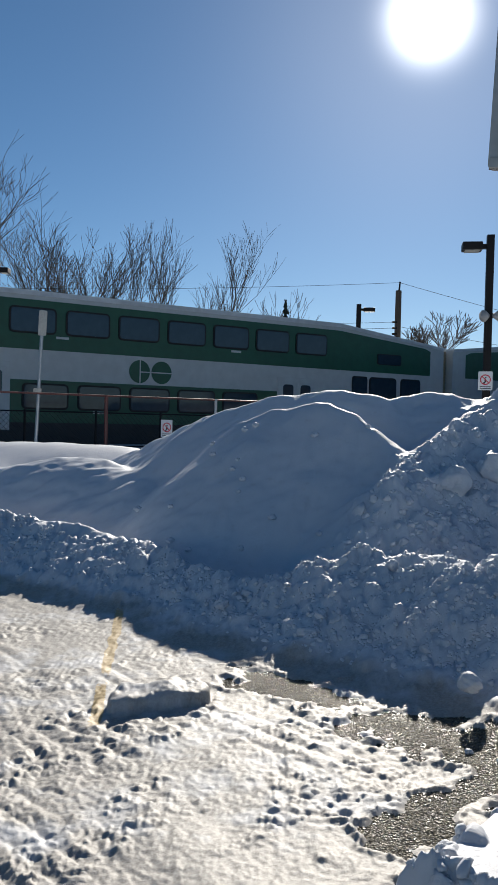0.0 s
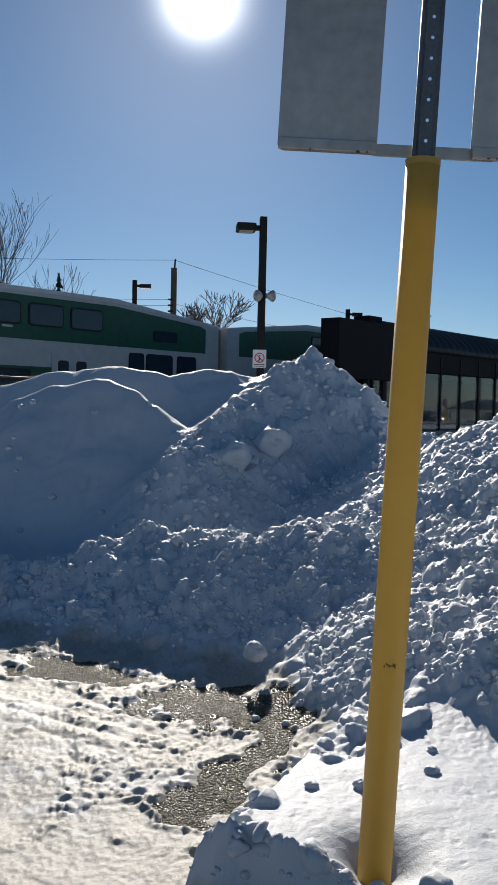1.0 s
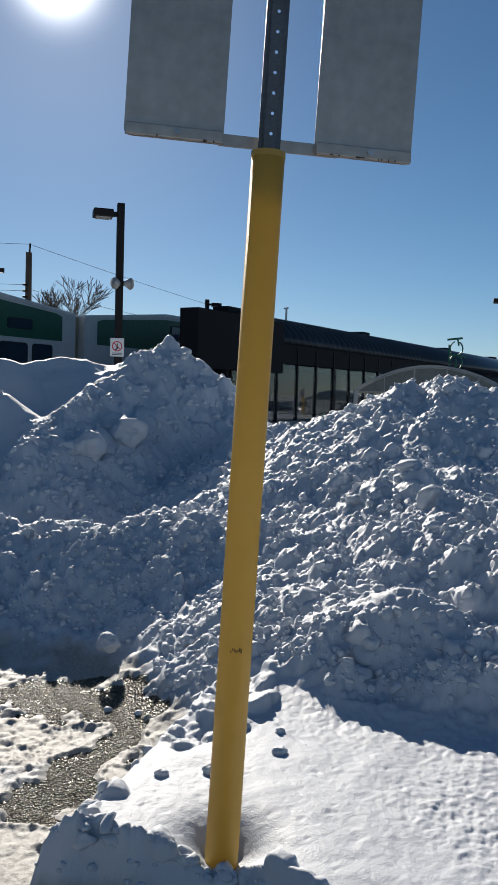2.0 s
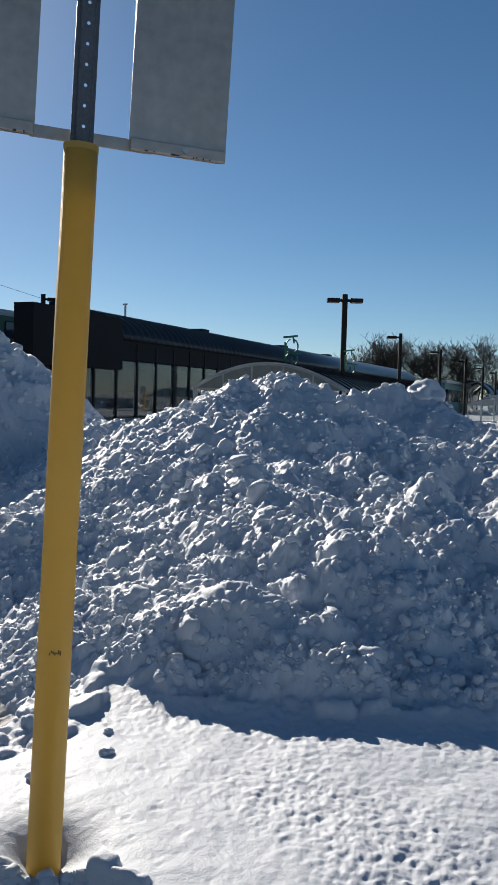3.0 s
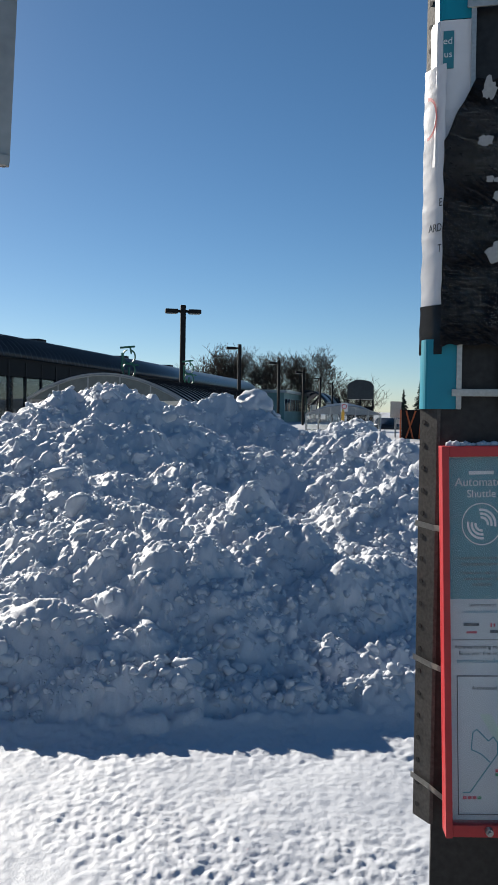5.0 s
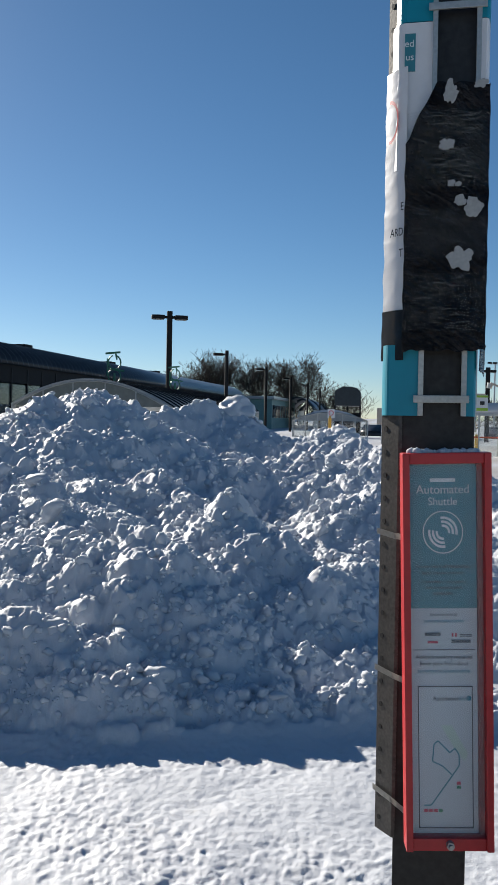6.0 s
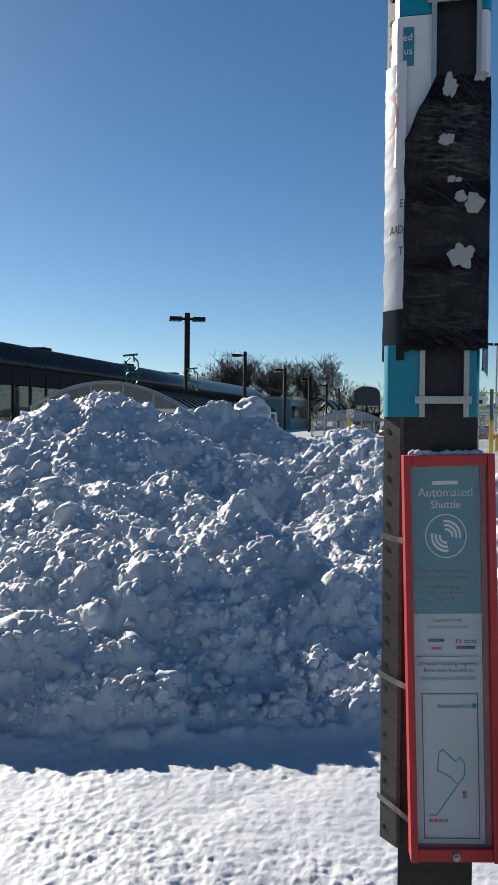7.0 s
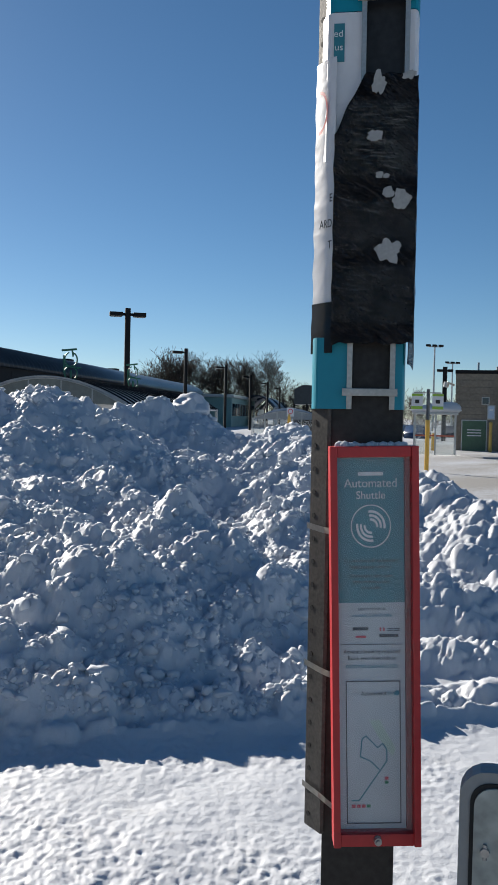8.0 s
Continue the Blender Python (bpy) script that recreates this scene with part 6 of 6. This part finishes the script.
wall_panel(1.5, 2.05, 1.76, 2.62, mat("pale_blue_sign", (0.45, 0.55, 0.68), 0.5, vary=0.1), "small pale blue sign on the block wall", "wall sign", 2)

bs = thing("bus_shelter", pose(31.35, 18.15, 0.0, 0, 0, -61), "glass bus shelter with thick snow on its flat roof", "bus shelter")
for x in (0, 0.85, 1.65):
    for y in (0, 1.4):
        bm = B(); box(bm, x - 0.035, y - 0.035, -0.2, x + 0.035, y + 0.035, 1.95)
        part("post", bm, M_SHFRAME, bs)
for x in (0.04, 0.89):
    bm = B(); box(bm, x, -0.01, 0.12, x + 0.74, 0.01, 1.85)
    part("pane", bm, M_GLASS, bs).visible_shadow = False
bm = B(); box(bm, -0.03, -0.02, 1.0, 1.68, 0.0, 1.06)
part("stripe", bm, mat("orange_stripe", (0.5, 0.1, 0.05), 0.5, vary=0.1), bs)
bm = B(); box(bm, -0.1, -0.15, 1.9, 1.75, 1.55, 2.0, 0.02)
part("roof", bm, M_SHFRAME, bs)
bm = B(); prism(bm, [(-0.18, 2.0), (1.85, 2.0), (1.9, 2.15), (1.75, 2.38), (1.4, 2.44), (0.7, 2.36), (0.1, 2.22), (-0.2, 2.14)], -0.2, 1.6)
bmesh.ops.bevel(bm, geom=bm.edges[:], offset=0.06, segments=2, affect="EDGES")
part("roof_snow", bm, M_BLOCK, bs, "thick rounded snow on the roof", True)

gs = thing("sign_post", pose(21.2, 11.75, -0.1), "yellow-sleeved post carrying two white and green signs", "sign post", "yellow sign posts")
bm = B(); tube(bm, (0, 0, -0.2), (0, 0, 1.78), 0.06, 0.06, 12)
part("sleeve", bm, M_YELLOW, gs)
bm = B(); box(bm, -0.04, -0.03, 1.7, 0.04, 0.03, 2.62)
part("channel", bm, M_CHANNEL, gs)
M_LIME = mat("lime_print", (0.3, 0.5, 0.05), 0.5, vary=0.1)
for e in (-0.3, 0.26):
    bm = B(); plate(bm, 0.3, 0.45, 0.02, 0.01)
    sp = part("sign_plate", bm, M_SIGNWHITE, gs, "white sign with green bands"); sp.location, sp.rotation_euler = (e * 0.5, -e * 0.86, 2.28), (0, 0, radians(-60))
    bm = B(); box(bm, -0.15, -0.012, 0.15, 0.15, -0.006, 0.21), box(bm, -0.15, -0.012, -0.21, 0.15, -0.006, -0.13)
    part("green_band", bm, M_LIME, sp)
    bm = B(); box(bm, -0.06, -0.012, -0.05, 0.06, -0.006, 0.05, 0.01)
    part("pictogram", bm, M_SIGNBLACK, sp)
bm = B(); tube(bm, (-0.2, 0.34, 2.52), (0.17, -0.3, 2.52), 0.015)
part("crossbar", bm, M_ALU, gs)
for x, y in ((37.3, 17.65), (36.2, 20.0)):
    bo = thing("bollard", pose(x, y, -0.3), "yellow steel bollard beside the block building", "bollard", "yellow bollards")
    bm = B(); tube(bm, (0, 0, 0), (0, 0, 1.88 if y < 18 else 1.3), 0.075, 0.075, 12)
    part("tube", bm, M_YELLOW, bo)
    bm = B(); bmesh.ops.create_icosphere(bm, subdivisions=2, radius=0.075, matrix=Matrix.Translation((0, 0, 1.88 if y < 18 else 1.3)))
    part("cap", bm, M_YELLOW, bo, "", True)

# low strip in one dark tone along the kerb line
kb = tagged(part("kerb", box(B(), -3.4, -1.5, -0.2, 7.5, -1.15, 0.4, 0.03), mat("dark_kerb", (0.09, 0.085, 0.08), 0.6, vary=0.4, scale=5, bump=0.2, bscale=30), None, kind="structure"), "low dark kerb before the block building", "kerb", kind="structure")
kb.matrix_world = BM_

# signs, crate stand and parked cars beyond the heap
bx = thing("notice_post", pose(41.0, 28.7, 0, 0, 0, -55), "grey post with a tall pale notice panel", "sign post")
bm = B(); tube(bm, (0, 0, -0.2), (0, 0, 2.3), 0.05)
part("pole", bm, M_GALV, bx)
bm = B(); plate(bm, 0.62, 0.95, 0.04, 0.02)
p = part("panel", bm, M_ALU, bx); p.location = (0, -0.06, 1.85)
M_ORANGE = mat("orange_timber", (0.42, 0.1, 0.03), 0.6, vary=0.2, scale=6)
cr = thing("barrier_stand", pose(39.9, 26.85, 0, 0, 0, -55), "dark cabinet with orange-red crossed bars beside the lot", "barrier")
bm = B(); box(bm, -0.55, 0, 0, 0.65, 0.8, 1.85, 0.03)
part("cabinet", bm, M_DARKWALL, cr)
for a, b in (((-0.6, -0.05, 0.2), (-0.6, -0.05, 1.85)), ((0.1, -0.05, 0.2), (-0.3, -0.05, 1.8)), ((0.4, -0.05, 0.2), (0.55, -0.05, 1.8)), ((-0.3, -0.05, 0.3), (0.2, -0.05, 1.8))):
    bm = B(); tube(bm, a, b, 0.045, None, 8)
    part("bar", bm, M_ORANGE, cr)


def car(x, y, turn, paint, label):
    c = thing("car", pose(x, y, -0.25, 0, 0, turn), label, "car", "parked cars")
    bm = B()
    prism(bm, [(-2.2, 0.3), (2.2, 0.3), (2.25, 0.75), (1.4, 0.92), (0.7, 1.42), (-1.0, 1.46), (-1.9, 0.98), (-2.25, 0.85)], -0.86, 0.86)
    bmesh.ops.bevel(bm, geom=bm.edges[:], offset=0.06, segments=2, affect="EDGES")
    part("body", bm, paint, c, "", True)
    for sy in (-0.87, 0.865):
        bm = B(); prism(bm, [(1.15, 0.95), (0.62, 1.36), (-0.95, 1.39), (-1.6, 0.98)], sy, sy + 0.01)
        part("side_window", bm, M_WINDOW, c)
    for x0 in (-1.35, 1.35):
        for sy in (-0.88, 0.7):
            bm = B(); tube(bm, (x0, sy, 0.33), (x0, sy + 0.18, 0.33), 0.33, None, 16)
            part("wheel", bm, M_RUBBER, c)


PAINTS = [mat("dark_car_paint", (0.02, 0.022, 0.028), 0.25, vary=0.1), mat("silver_car_paint", (0.4, 0.41, 0.42), 0.3, 0.5, vary=0.1), mat("blue_car_paint", (0.03, 0.06, 0.13), 0.25, vary=0.1)]
for k, (x, y, a) in enumerate(((61.0, 43.4, 20), (63.5, 38.5, 30), (58.5, 33.8, 25), (66.0, 34.6, 25), (60.0, 30.2, 28), (52.5, 25.5, 30), (64, 32, 26), (70, 29, 30), (74, 33, 30), (62, 36, 25))):
    car(x, y, a, PAINTS[k % 3], ("dark", "silver", "blue")[k % 3] + " car parked on the snowy lot")


def motions():
    walk(cam, [(t, pose(x, y, z, 90 + p, r, w)) for t, x, y, z, w, p, r in PATH], EXPOSURES)


motions()
